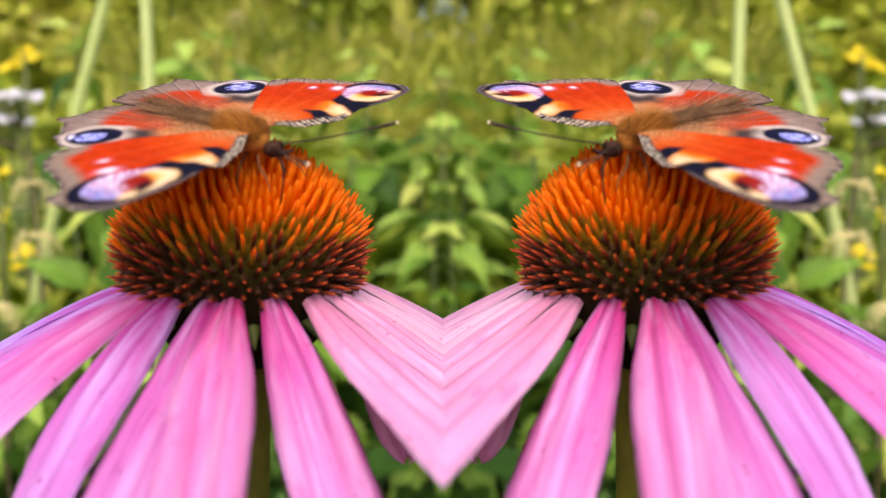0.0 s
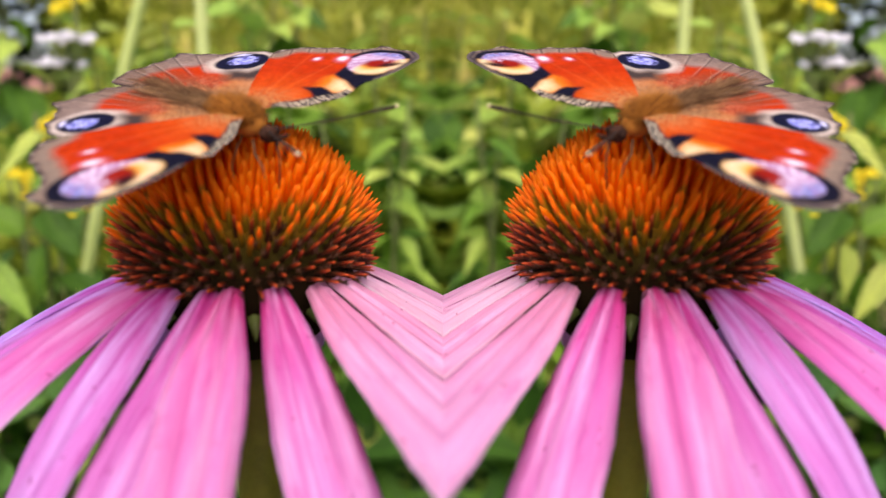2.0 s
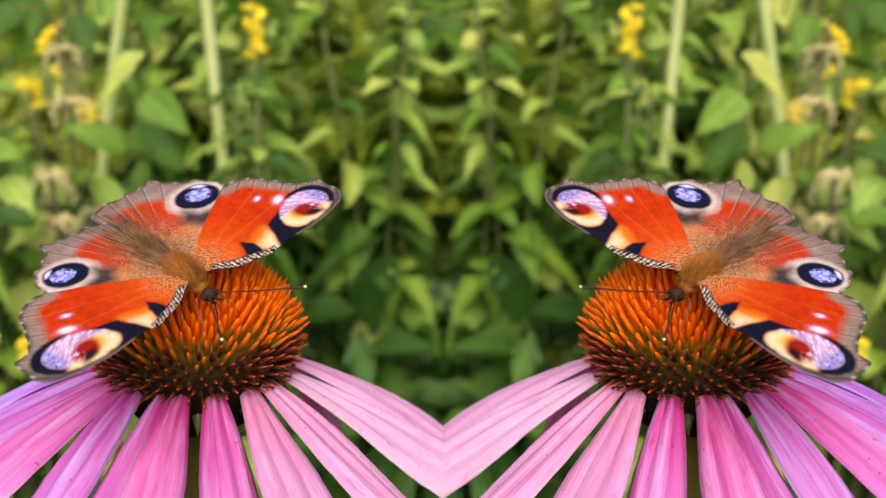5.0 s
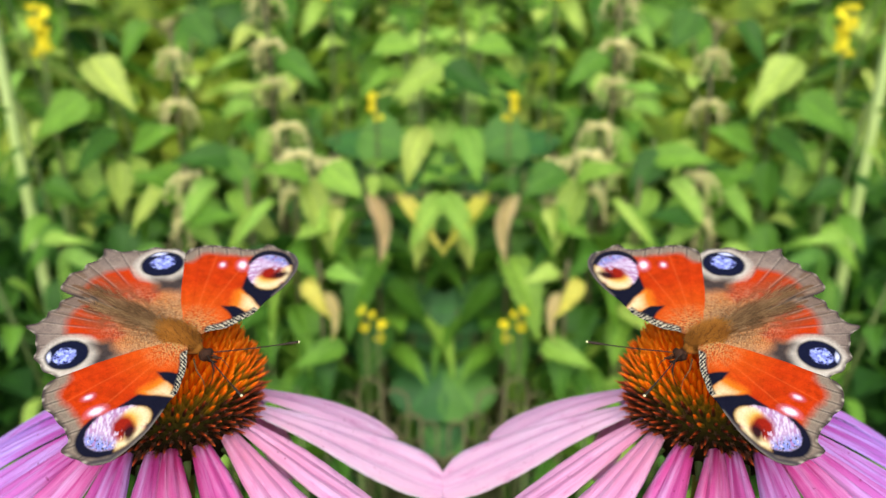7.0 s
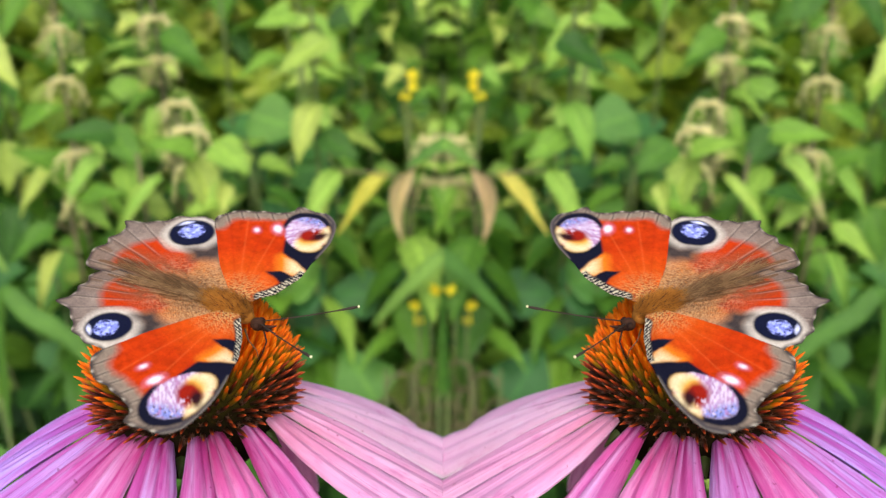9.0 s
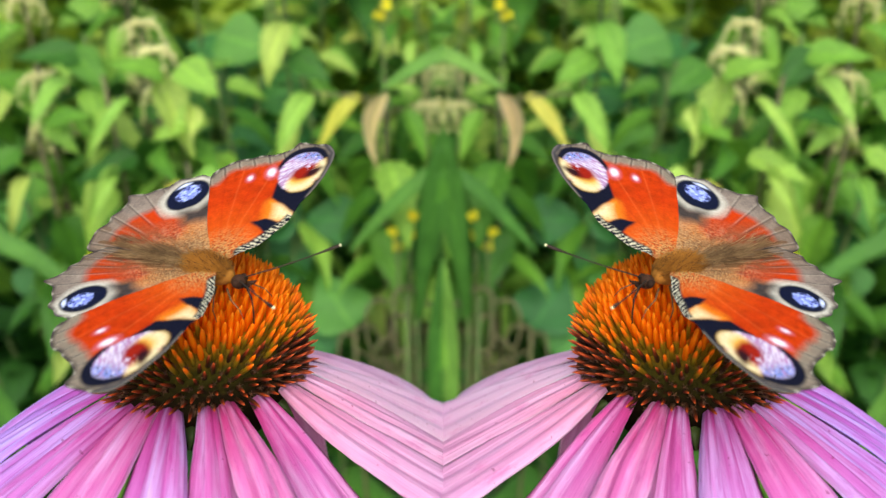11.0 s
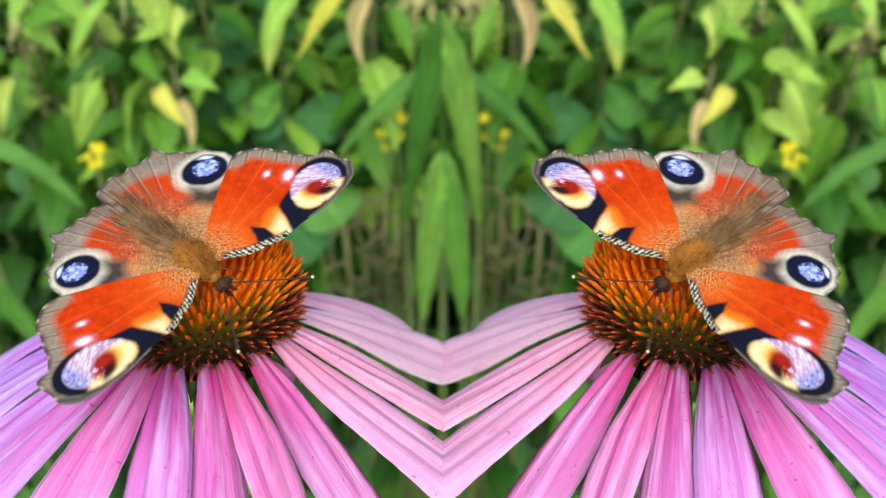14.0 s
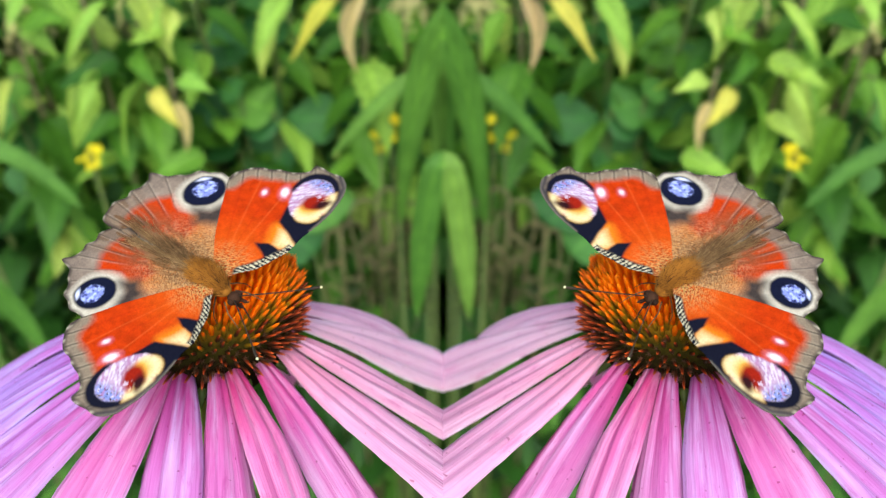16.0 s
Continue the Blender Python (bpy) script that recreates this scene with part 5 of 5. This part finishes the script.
def grass_shoot(x, y, top, blades):
    """A shoot of broad grass; each blade leaves it and runs through the given points."""
    root = thing("grass_shoot", "tall shoot of broad arching green grass blades", "grass", "grass shoots")
    root.matrix_basis = Matrix.Translation((x, y, 0))
    v, f, a = tube([(0, 0, 0), (0, 0, top * 0.5), (0, 0, top)], [0.003, 0.0028, 0.0012], 7)
    part("shoot", mesh_from("shoot", v, f, NETTLE_STEM), root)
    for width, *points in blades:
        ob = part("blade", ribbon([(a - x, b - y, c) for a, b, c in points], width), root)
        k = ob.modifiers.new("thickness", "SOLIDIFY")
        k.thickness, k.offset = 0.0003, -1
        k = ob.modifiers.new("pressed", "NODES")
        k.node_group = SEAM[-1]
    return root


def dry_tangle(x, y, top, seed):
    """A dead stem with looping, hanging tendrils."""
    rnd = random.Random(seed)
    root = thing("dead_stem", "dead brownish stem with looping dry tendrils", "plant", "dead stems")
    root.matrix_basis = Matrix.Translation((x, y, 0))
    pts = [(0.006 * math.sin(5 * q), 0.004 * q, top * q) for q in np.linspace(0, 1, 10)]
    v, f, a = tube(pts, [0.0016 - 0.0006 * q for q in np.linspace(0, 1, 10)], 6)
    part("stem", mesh_from("stem", v, f, OLD_STEM), root)
    for k in range(7):
        c = Vector((0.006 * math.sin(5.0), 0.004, top - 0.010 * k))
        side, wide, drop = (-1) ** k, rnd.uniform(0.008, 0.018), rnd.uniform(0.018, 0.036)
        curl = rnd.uniform(3.6, 5.4)
        pts = [c + Vector((side * wide * math.sin(curl * q * 0.62), -0.006 * q + 0.006 * math.sin(4 * q + k), -drop * q + 0.010 * math.sin(curl * q))) for q in np.linspace(0, 1, 14)]
        v, f, a = tube(pts, [0.0011 - 0.0006 * q for q in np.linspace(0, 1, 14)], 6)
        part("tendril", mesh_from("tendril", v, f, OLD_STEM), root)
    return root


def growth(name, mat, n, half, mid, ylo, yhi, label, seed, place):
    """A stand of leaves or blades too many to count, as one mesh; place() gives heights, lengths, widths and turns, and which to keep."""
    r = np.random.default_rng(seed)
    x, y = mid + r.uniform(-1.15, 1.15, n) * half, r.uniform(ylo, yhi, n)
    z, ln, w, pitch, yaw, keep = place(r, x, y)
    keep = keep & (np.abs(x - mid) < half * (1.0 + 0.14 * waves(y, y, y, 12.0 / yhi, 0.3 * seed)))
    x, y, z, ln, w, pitch, yaw = [q[keep] for q in (x, y, z, ln, w, pitch, yaw)]
    n = len(x)
    d = np.stack([np.cos(yaw) * np.cos(pitch), np.sin(yaw) * np.cos(pitch), np.sin(pitch)], 1)
    roll = r.uniform(-0.9, 0.9, n)
    side = np.stack([-np.sin(yaw), np.cos(yaw), np.zeros(n)], 1)
    up = np.cross(d, side)
    side = side * np.cos(roll)[:, None] + up * np.sin(roll)[:, None]
    up = np.cross(d, side)
    p = np.stack([x, y, z], 1)
    ln, w = ln[:, None], w[:, None]
    rows = [p, p + d * ln * 0.4 + side * w + up * w * 0.3, p + d * ln * 0.5, p + d * ln * 0.4 - side * w + up * w * 0.3, p + d * ln - up * ln * 0.12]
    verts = np.stack(rows, 1).reshape(-1, 3)
    base = (np.arange(n) * 5)[:, None]
    faces = np.concatenate([base + np.array(q) for q in ((0, 1, 2), (1, 4, 2), (4, 3, 2), (3, 0, 2))])
    ob = new(name, mesh_from(name, verts, faces, mat, across=np.tile([0.0, 1.0, 0.0, -1.0, 0.0], n), along=np.tile([0.0, 0.4, 0.5, 0.4, 1.0], n)))
    return tagged(ob, label, "vegetation", kind="stuff")


def waves(x, y, z, k, ph):
    """Smooth unevenness, about -1 to 1."""
    return (np.sin(x * k + 2.1 * np.sin(z * k * 0.7 + ph)) + np.sin(z * k * 1.3 + 1.7 * np.sin(y * k * 0.6 + x * k * 0.5 + ph)) + np.sin((x + z) * k * 1.9 + ph)) / 3


def grass_place(r, x, y):
    n = len(x)
    top = np.where((x / (y + 0.1) < -0.44) | (x > 0.15), 0.80, 0.78 + 0.26 * y + 0.12 * waves(x, y, x, 5.0, 0.4))
    ln = r.uniform(0.08, 0.26, n)
    return r.uniform(0.1, 1.0, n) * top - ln * 0.8, ln, r.uniform(0.002, 0.006, n), r.normal(0.7, 0.6, n), r.uniform(0, 6.28, n), np.ones(n, bool)


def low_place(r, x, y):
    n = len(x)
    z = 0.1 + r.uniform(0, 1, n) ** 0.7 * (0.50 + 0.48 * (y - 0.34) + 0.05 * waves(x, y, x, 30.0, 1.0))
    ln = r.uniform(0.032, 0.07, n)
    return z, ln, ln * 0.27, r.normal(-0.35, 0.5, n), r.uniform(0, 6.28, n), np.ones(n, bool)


def back_place(r, x, y):
    n = len(x)
    z = 0.2 + r.uniform(0, 1, n) ** 0.6 * (0.55 + 0.32 * (y - 0.6) + 0.07 * waves(x, y, x, 16.0, 1.0))
    ln = r.uniform(0.04, 0.10, n)
    return z, ln, ln * 0.28, r.normal(-0.35, 0.5, n), r.uniform(0, 6.28, n), np.ones(n, bool)


def shrub_place(r, x, y):
    n = len(x)
    z = r.uniform(0, 4.0, n)
    a, c = x / (y + 0.1), (z - 0.875) / (y + 0.1)
    gap = (np.hypot((a + 0.66) / 0.10, (c - 0.06) / 0.11) < 1) | (np.hypot((a + 0.01) / 0.055, (c - 0.17) / 0.09) < 1)
    ln = r.uniform(0.08, 0.18, n)
    return z, ln, ln * 0.35, r.uniform(-1.2, 1.2, n), r.uniform(0, 6.28, n), (z < 3.3 + 0.6 * waves(x, y, x, 1.1, 2.0)) & ~gap


def tree_place(r, x, y):
    n = len(x)
    z = r.uniform(0.3, 6.0, n)
    a, c = x / (y + 0.1), (z - 0.875) / (y + 0.1)
    hole = (waves(a, a * 0, c, 95.0, 0.7) > 0.34) & (c > -0.02)
    ln = r.uniform(0.10, 0.20, n)
    return z, ln, ln * 0.4, r.uniform(-1.2, 1.2, n), r.uniform(0, 6.28, n), ~hole


def house():
    """A far pinkish house, seen through the gap in the shrubs."""
    root = thing("house", "far pinkish brick house with a low tiled roof", "house", "far houses")
    root.matrix_basis = Matrix.Translation((-37.0, 60, 0))
    box = lambda x0, x1, y0, y1, z0, z1: ([(x, y, z) for x in (x0, x1) for y in (y0, y1) for z in (z0, z1)], [(0, 1, 3, 2), (4, 6, 7, 5), (0, 4, 5, 1), (2, 3, 7, 6), (0, 2, 6, 4), (1, 5, 7, 3)])
    v, f = box(-6, 6, 0, 8, 0, 2.4)
    part("wall", mesh_from("wall", v, f, BRICK, False), root)
    v = [(-6.5, -0.5, 2.35), (6.5, -0.5, 2.35), (6.5, 8.5, 2.35), (-6.5, 8.5, 2.35), (-6.5, 4, 4.4), (6.5, 4, 4.4)]
    part("roof", mesh_from("roof", v, [(0, 1, 5, 4), (2, 3, 4, 5), (0, 4, 3), (1, 2, 5), (0, 3, 2, 1)], TILE, False), root)
    for x in (-4, 0, 4):
        v, f = box(x - 0.6, x + 0.6, -0.05, 0.1, 0.9, 2.0)
        part("window", mesh_from("window", v, f, DARK_GLASS, False), root)
    return root


ground()
flower = coneflower()
flower_twin = twin(flower)[flower]
insect, insect_wings = butterfly()
made = twin(insect)
insect_twin, wings_twin = made[insect], [made[w] for w in insect_wings]

meadow = []
plan = random.Random(21)
# plants that stand out of the thicket: kind, x, y, height, lean of the foot, leaves (foot x and z, tip x and z, width, look), heights of the tassels
for k, (kind, x, y, top, lean, leaves, tassels) in enumerate((
        ("withered", 0.013, 0.285, 0.752, 0.0, ((0.007, 0.744, 0.024, 0.731, 0.012, "gold"), (0.019, 0.738, 0.023, 0.717, 0.009, "dry"), (0.019, 0.746, 0.040, 0.750, 0.011, "pale"), (0.028, 0.703, -0.001, 0.702, 0.014, "green")), ()),
        ("withered", 0.138, 0.325, 0.79, -0.02, ((0.140, 0.784, 0.133, 0.744, 0.013, "dry"), (0.124, 0.780, 0.090, 0.751, 0.013, "gold"), (0.096, 0.783, 0.073, 0.752, 0.014, "pale"), (0.150, 0.775, 0.166, 0.750, 0.012, "green")), ()),
        ("withered", -0.026, 0.31, 0.795, 0.01, ((-0.027, 0.755, -0.051, 0.714, 0.007, "pale"), (-0.006, 0.786, -0.034, 0.766, 0.008, "pale"), (-0.016, 0.779, -0.039, 0.752, 0.009, "pale"), (-0.020, 0.748, -0.038, 0.719, 0.009, "pale"), (-0.017, 0.716, -0.041, 0.706, 0.015, "green"), (-0.010, 0.750, -0.043, 0.747, 0.017, "green")), ()),
        ("withered", -0.072, 0.32, 0.755, 0.01, ((-0.073, 0.738, -0.086, 0.707, 0.010, "pale"), (-0.060, 0.766, -0.030, 0.784, 0.016, "green"), (-0.080, 0.75, -0.105, 0.735, 0.016, "green")), ()),
        ("nettle", 0.014, 0.325, 0.812, -0.01, ((0.011, 0.794, 0.034, 0.754, 0.020, "pale"), (0.034, 0.773, 0.008, 0.768, 0.016, "green"), (0.025, 0.802, 0.048, 0.791, 0.020, "green"), (0.016, 0.796, -0.003, 0.812, 0.017, "green"), (0.030, 0.778, 0.033, 0.764, 0.010, "pale")), ()),
        ("nettle", -0.034, 0.34, 0.812, 0.01, ((-0.031, 0.803, -0.060, 0.810, 0.019, "green"), (-0.036, 0.806, -0.014, 0.790, 0.019, "green"), (-0.04, 0.79, -0.062, 0.77, 0.018, "pale"), (-0.03, 0.785, -0.018, 0.765, 0.014, "green")), ()),
        ("nettle", -0.112, 0.37, 0.87, 0.0, ((-0.119, 0.857, -0.086, 0.832, 0.024, "pale"), (-0.101, 0.798, -0.070, 0.821, 0.020, "green"), (-0.12, 0.835, -0.15, 0.815, 0.022, "green"), (-0.11, 0.81, -0.14, 0.79, 0.02, "green")), ()),
        ("seeding", -0.006, 0.38, 0.90, 0.004, ((-0.034, 0.833, -0.003, 0.849, 0.012, "pale"), (0.004, 0.86, 0.03, 0.846, 0.016, "green")), (0.895, 0.865, 0.840)),
        ("seeding", 0.0015, 0.36, 0.818, -0.04, ((0.012, 0.763, 0.034, 0.728, 0.021, "pale"), (0.002, 0.769, 0.031, 0.758, 0.015, "green"), (-0.026, 0.790, -0.050, 0.810, 0.018, "green")), (0.815, 0.790)),
        ("seeding", -0.067, 0.37, 0.878, -0.03, ((-0.066, 0.774, -0.088, 0.795, 0.017, "green"), (-0.077, 0.778, -0.111, 0.750, 0.016, "pale"), (-0.050, 0.886, -0.034, 0.868, 0.020, "green"), (-0.080, 0.880, -0.095, 0.860, 0.016, "green")), (0.860, 0.828, 0.755)),
        ("nettle", 0.088, 0.35, 0.875, -0.01, ((0.090, 0.819, 0.077, 0.787, 0.017, "pale"), (0.093, 0.760, 0.078, 0.735, 0.015, "pale"), (0.060, 0.868, 0.084, 0.872, 0.02, "green"), (0.100, 0.856, 0.070, 0.846, 0.02, "green"), (0.09, 0.80, 0.115, 0.79, 0.018, "green")), ()),
        ("nettle", -0.150, 0.35, 0.765, 0.0, ((-0.160, 0.744, -0.123, 0.757, 0.010, "pale"), (-0.15, 0.75, -0.175, 0.73, 0.018, "green"), (-0.145, 0.735, -0.12, 0.715, 0.02, "green")), ()),
        ("seeding", 0.005, 0.315, 0.812, -0.045, (), (0.808, 0.785)),
        ("seeding", -0.064, 0.33, 0.797, -0.01, ((-0.06, 0.77, -0.04, 0.752, 0.014, "pale"),), (0.79, 0.762)),
        ("seeding", 0.168, 0.34, 0.802, -0.01, ((0.165, 0.775, 0.15, 0.79, 0.012, "pale"),), (0.796, 0.770)),
)):
    meadow.append(herb(kind, x, y, top, lean, leaves, tassels, 40 + k))
for k, (x, y, places) in enumerate((
        (0.06, 0.36, ((0.056, 0.36, 0.738, 0.018), (0.034, 0.36, 0.720, 0.017), (0.073, 0.34, 0.697, 0.020), (0.085, 0.34, 0.667, 0.020), (0.045, 0.35, 0.690, 0.017), (0.061, 0.335, 0.717, 0.010))),
        (0.12, 0.35, ((0.107, 0.34, 0.693, 0.018), (0.137, 0.345, 0.701, 0.017), (0.112, 0.31, 0.649, 0.022), (0.095, 0.30, 0.626, 0.019), (0.150, 0.34, 0.670, 0.018))),
        (0.065, 0.41, ((0.074, 0.40, 0.795, 0.021), (0.055, 0.42, 0.765, 0.021), (0.044, 0.42, 0.790, 0.019), (0.087, 0.40, 0.762, 0.020), (0.03, 0.42, 0.75, 0.02), (0.10, 0.41, 0.735, 0.02))),
        (0.045, 0.34, ((0.062, 0.34, 0.705, 0.019), (0.034, 0.34, 0.672, 0.019), (0.073, 0.34, 0.660, 0.020), (0.010, 0.34, 0.662, 0.018), (-0.015, 0.34, 0.68, 0.018), (-0.04, 0.34, 0.66, 0.02))),
        (-0.10, 0.34, ((-0.10, 0.34, 0.70, 0.018), (-0.07, 0.33, 0.685, 0.019), (-0.13, 0.34, 0.71, 0.018), (-0.085, 0.32, 0.655, 0.018))))):
    meadow.append(round_leaved(x, y, places, 60 + k))
# broad grass among them: width of each blade, then the points it runs through
meadow.append(grass_shoot(0.132, 0.262, 0.665, ((0.0170, (0.132, 0.262, 0.660), (0.137, 0.260, 0.705), (0.143, 0.258, 0.740), (0.150, 0.255, 0.768), (0.160, 0.250, 0.792), (0.176, 0.245, 0.818)),)))
meadow.append(grass_shoot(0.160, 0.245, 0.69, ((0.0150, (0.160, 0.245, 0.68), (0.156, 0.245, 0.708), (0.147, 0.242, 0.712), (0.140, 0.240, 0.672), (0.137, 0.238, 0.645), (0.134, 0.236, 0.606)),)))
meadow.append(grass_shoot(0.162, 0.285, 0.66, ((0.0095, (0.162, 0.285, 0.64), (0.162, 0.285, 0.738), (0.148, 0.282, 0.745), (0.126, 0.280, 0.727), (0.100, 0.278, 0.698)), (0.0095, (0.163, 0.29, 0.66), (0.170, 0.30, 0.80), (0.152, 0.30, 0.807), (0.120, 0.295, 0.790)))))
meadow.append(grass_shoot(-0.125, 0.265, 0.66, ((0.0110, (-0.125, 0.265, 0.63), (-0.112, 0.265, 0.722), (-0.092, 0.26, 0.714), (-0.073, 0.26, 0.699), (-0.052, 0.255, 0.675)), (0.009, (-0.125, 0.265, 0.64), (-0.130, 0.265, 0.75), (-0.115, 0.26, 0.762), (-0.095, 0.25, 0.745)))))
meadow.append(grass_shoot(-0.135, 0.22, 0.60, ((0.0135, (-0.135, 0.22, 0.58), (-0.125, 0.22, 0.648), (-0.112, 0.22, 0.630), (-0.099, 0.215, 0.594)),)))
# dried tendrils hang in loops below the broad grass
meadow.append(dry_tangle(0.128, 0.275, 0.672, 5))
meadow.append(dry_tangle(0.106, 0.285, 0.640, 6))
meadow.append(dry_tangle(0.146, 0.285, 0.655, 9))
# nettles stand in rows behind, taller towards the back
for row, (y, top, count, spread) in enumerate(((0.41, 0.77, 10, 1.0), (0.50, 0.85, 9, 1.15), (0.62, 0.90, 9, 1.3), (0.80, 0.96, 9, 1.5))):
    deep = (y + 0.11) / 0.56
    for k in range(count):
        x = (-0.20 + 0.47 * (k + 0.5 * (row % 2)) / count) * deep + plan.gauss(0, 0.012)
        meadow.append(nettle(x, y + plan.gauss(0, 0.02), top + plan.gauss(0, 0.03), 100 + 20 * row + k, 22, spread, (0.05, 0.15, 0.35, 0.5)[row]))
# lower ones fill the gaps before them
for k, (x, y, top) in enumerate(((0.14, 0.45, 0.83), (0.17, 0.50, 0.87), (0.20, 0.62, 0.93), (0.25, 0.80, 0.98), (0.13, 0.56, 0.90), (0.128, 0.38, 0.75), (0.150, 0.37, 0.775), (0.178, 0.38, 0.75), (-0.105, 0.315, 0.725), (-0.085, 0.33, 0.70), (-0.055, 0.325, 0.715), (-0.030, 0.335, 0.69), (-0.13, 0.34, 0.74))):
    meadow.append(nettle(x, y, top, 300 + k, 20, 0.8, 0.4 if y > 0.48 else 0.05))
# brown seed stalks further off
for x, y, z, seed in ((-0.127, 0.85, 0.84, 1), (-0.225, 0.85, 0.88, 2), (-0.277, 0.95, 1.08, 3), (-0.40, 0.95, 1.0, 5)):
    meadow.append(herb("seeding", x, y, z, 0.01, ((x, z - 0.08, x + 0.05, z - 0.10, 0.03, "green"), (x, z - 0.12, x - 0.05, z - 0.13, 0.03, "pale")), (z - 0.005, z - 0.07, z - 0.14), 80 + seed))
for x, y, tall, lean, rad, heads, fl in ((-0.398, 0.45, 1.25, 0.245, 0.0050, 0, False), (-0.212, 0.45, 1.25, -0.004, 0.0048, 0, False), (-0.187, 0.45, 0.880, 0.004, 0.0021, 9, True),
                                         (-0.330, 0.45, 0.865, 0.0, 0.0028, 3, True), (-0.309, 0.45, 0.806, 0.0, 0.0028, 4, True), (-0.341, 0.45, 0.835, 0.0, 0.0022, 2, True), (-0.44, 0.70, 0.99, 0.0, 0.0040, 4, True), (-0.356, 0.45, 0.825, 0.0, 0.0022, 2, True),
                                         (-0.054, 0.26, 0.702, 0.0, 0.0015, 5, True), (0.130, 0.27, 0.718, 0.0, 0.0013, 3, True), (0.123, 0.27, 0.707, 0.0, 0.0012, 2, True), (0.147, 0.36, 0.830, 0.0, 0.0014, 3, True), (0.034, 0.40, 0.905, 0.0, 0.0014, 3, True)):
    meadow.append(yellow_plant(x, y, tall, lean, rad, heads, int(900 + x * 1000), fl))
meadow.append(white_umbel(-0.385, 0.60, 0.935, 7))
meadow.append(white_umbel(-0.415, 0.64, 0.915, 8))
meadow_pairs = [(ob, twin(ob)[ob], (ob.location.y + 0.11) / 0.56) for ob in meadow]
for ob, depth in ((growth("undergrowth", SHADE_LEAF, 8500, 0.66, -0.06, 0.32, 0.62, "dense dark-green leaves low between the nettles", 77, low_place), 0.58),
                  (growth("thicket", THICKET, 7500, 0.60, -0.06, 0.60, 1.15, "light-green leaves behind the nettles", 76, back_place), 1.0),
                  (growth("tall_grass", GRASS, 30000, 1.45, -0.7, 1.1, 2.6, "pale green and straw-coloured meadow grass", 78, grass_place), 1.8),
                  (growth("far_shrubs", HEDGE, 60000, 3.9, -3.6, 5.0, 7.6, "blurred yellow-green shrubs behind the meadow", 79, shrub_place), 6.3),
                  (growth("far_trees", TREE_LEAF, 26000, 3.9, -3.6, 7.8, 8.8, "dark tree foliage with gaps of pale sky", 80, tree_place), 8.3),
                  (house(), 60.0)):
    meadow_pairs.append((ob, twin(ob)[ob], depth / 0.56))


def motions():
    """The flowers sway with their butterflies, the wings beat slowly, the meadow drifts aside."""
    sway = [(t, pose(*p)) for t, *p in FLOWER_ROWS]
    walk(flower, sway)
    walk(flower_twin, [(t, MIRROR @ m @ MIRROR) for t, m in sway])
    ride = [(t, pose(*p)) for t, *p in BUTTERFLY_ROWS]
    walk(insect, ride)
    walk(insect_twin, [(t, MIRROR @ m @ MIRROR) for t, m in ride])
    for k, (a, b) in enumerate(zip(insect_wings, wings_twin)):
        beat = [(row[0], pose(0, 0, 0, 0, row[1] if k == 0 else -row[2], 0)) for row in WING_ROWS]
        walk(a, beat)
        walk(b, [(t, MIRROR @ m @ MIRROR) for t, m in beat])
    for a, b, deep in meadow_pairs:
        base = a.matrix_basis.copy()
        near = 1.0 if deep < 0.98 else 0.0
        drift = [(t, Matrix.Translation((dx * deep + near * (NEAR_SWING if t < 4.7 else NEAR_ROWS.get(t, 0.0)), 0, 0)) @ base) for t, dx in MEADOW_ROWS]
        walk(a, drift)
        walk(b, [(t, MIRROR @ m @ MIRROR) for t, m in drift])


motions()
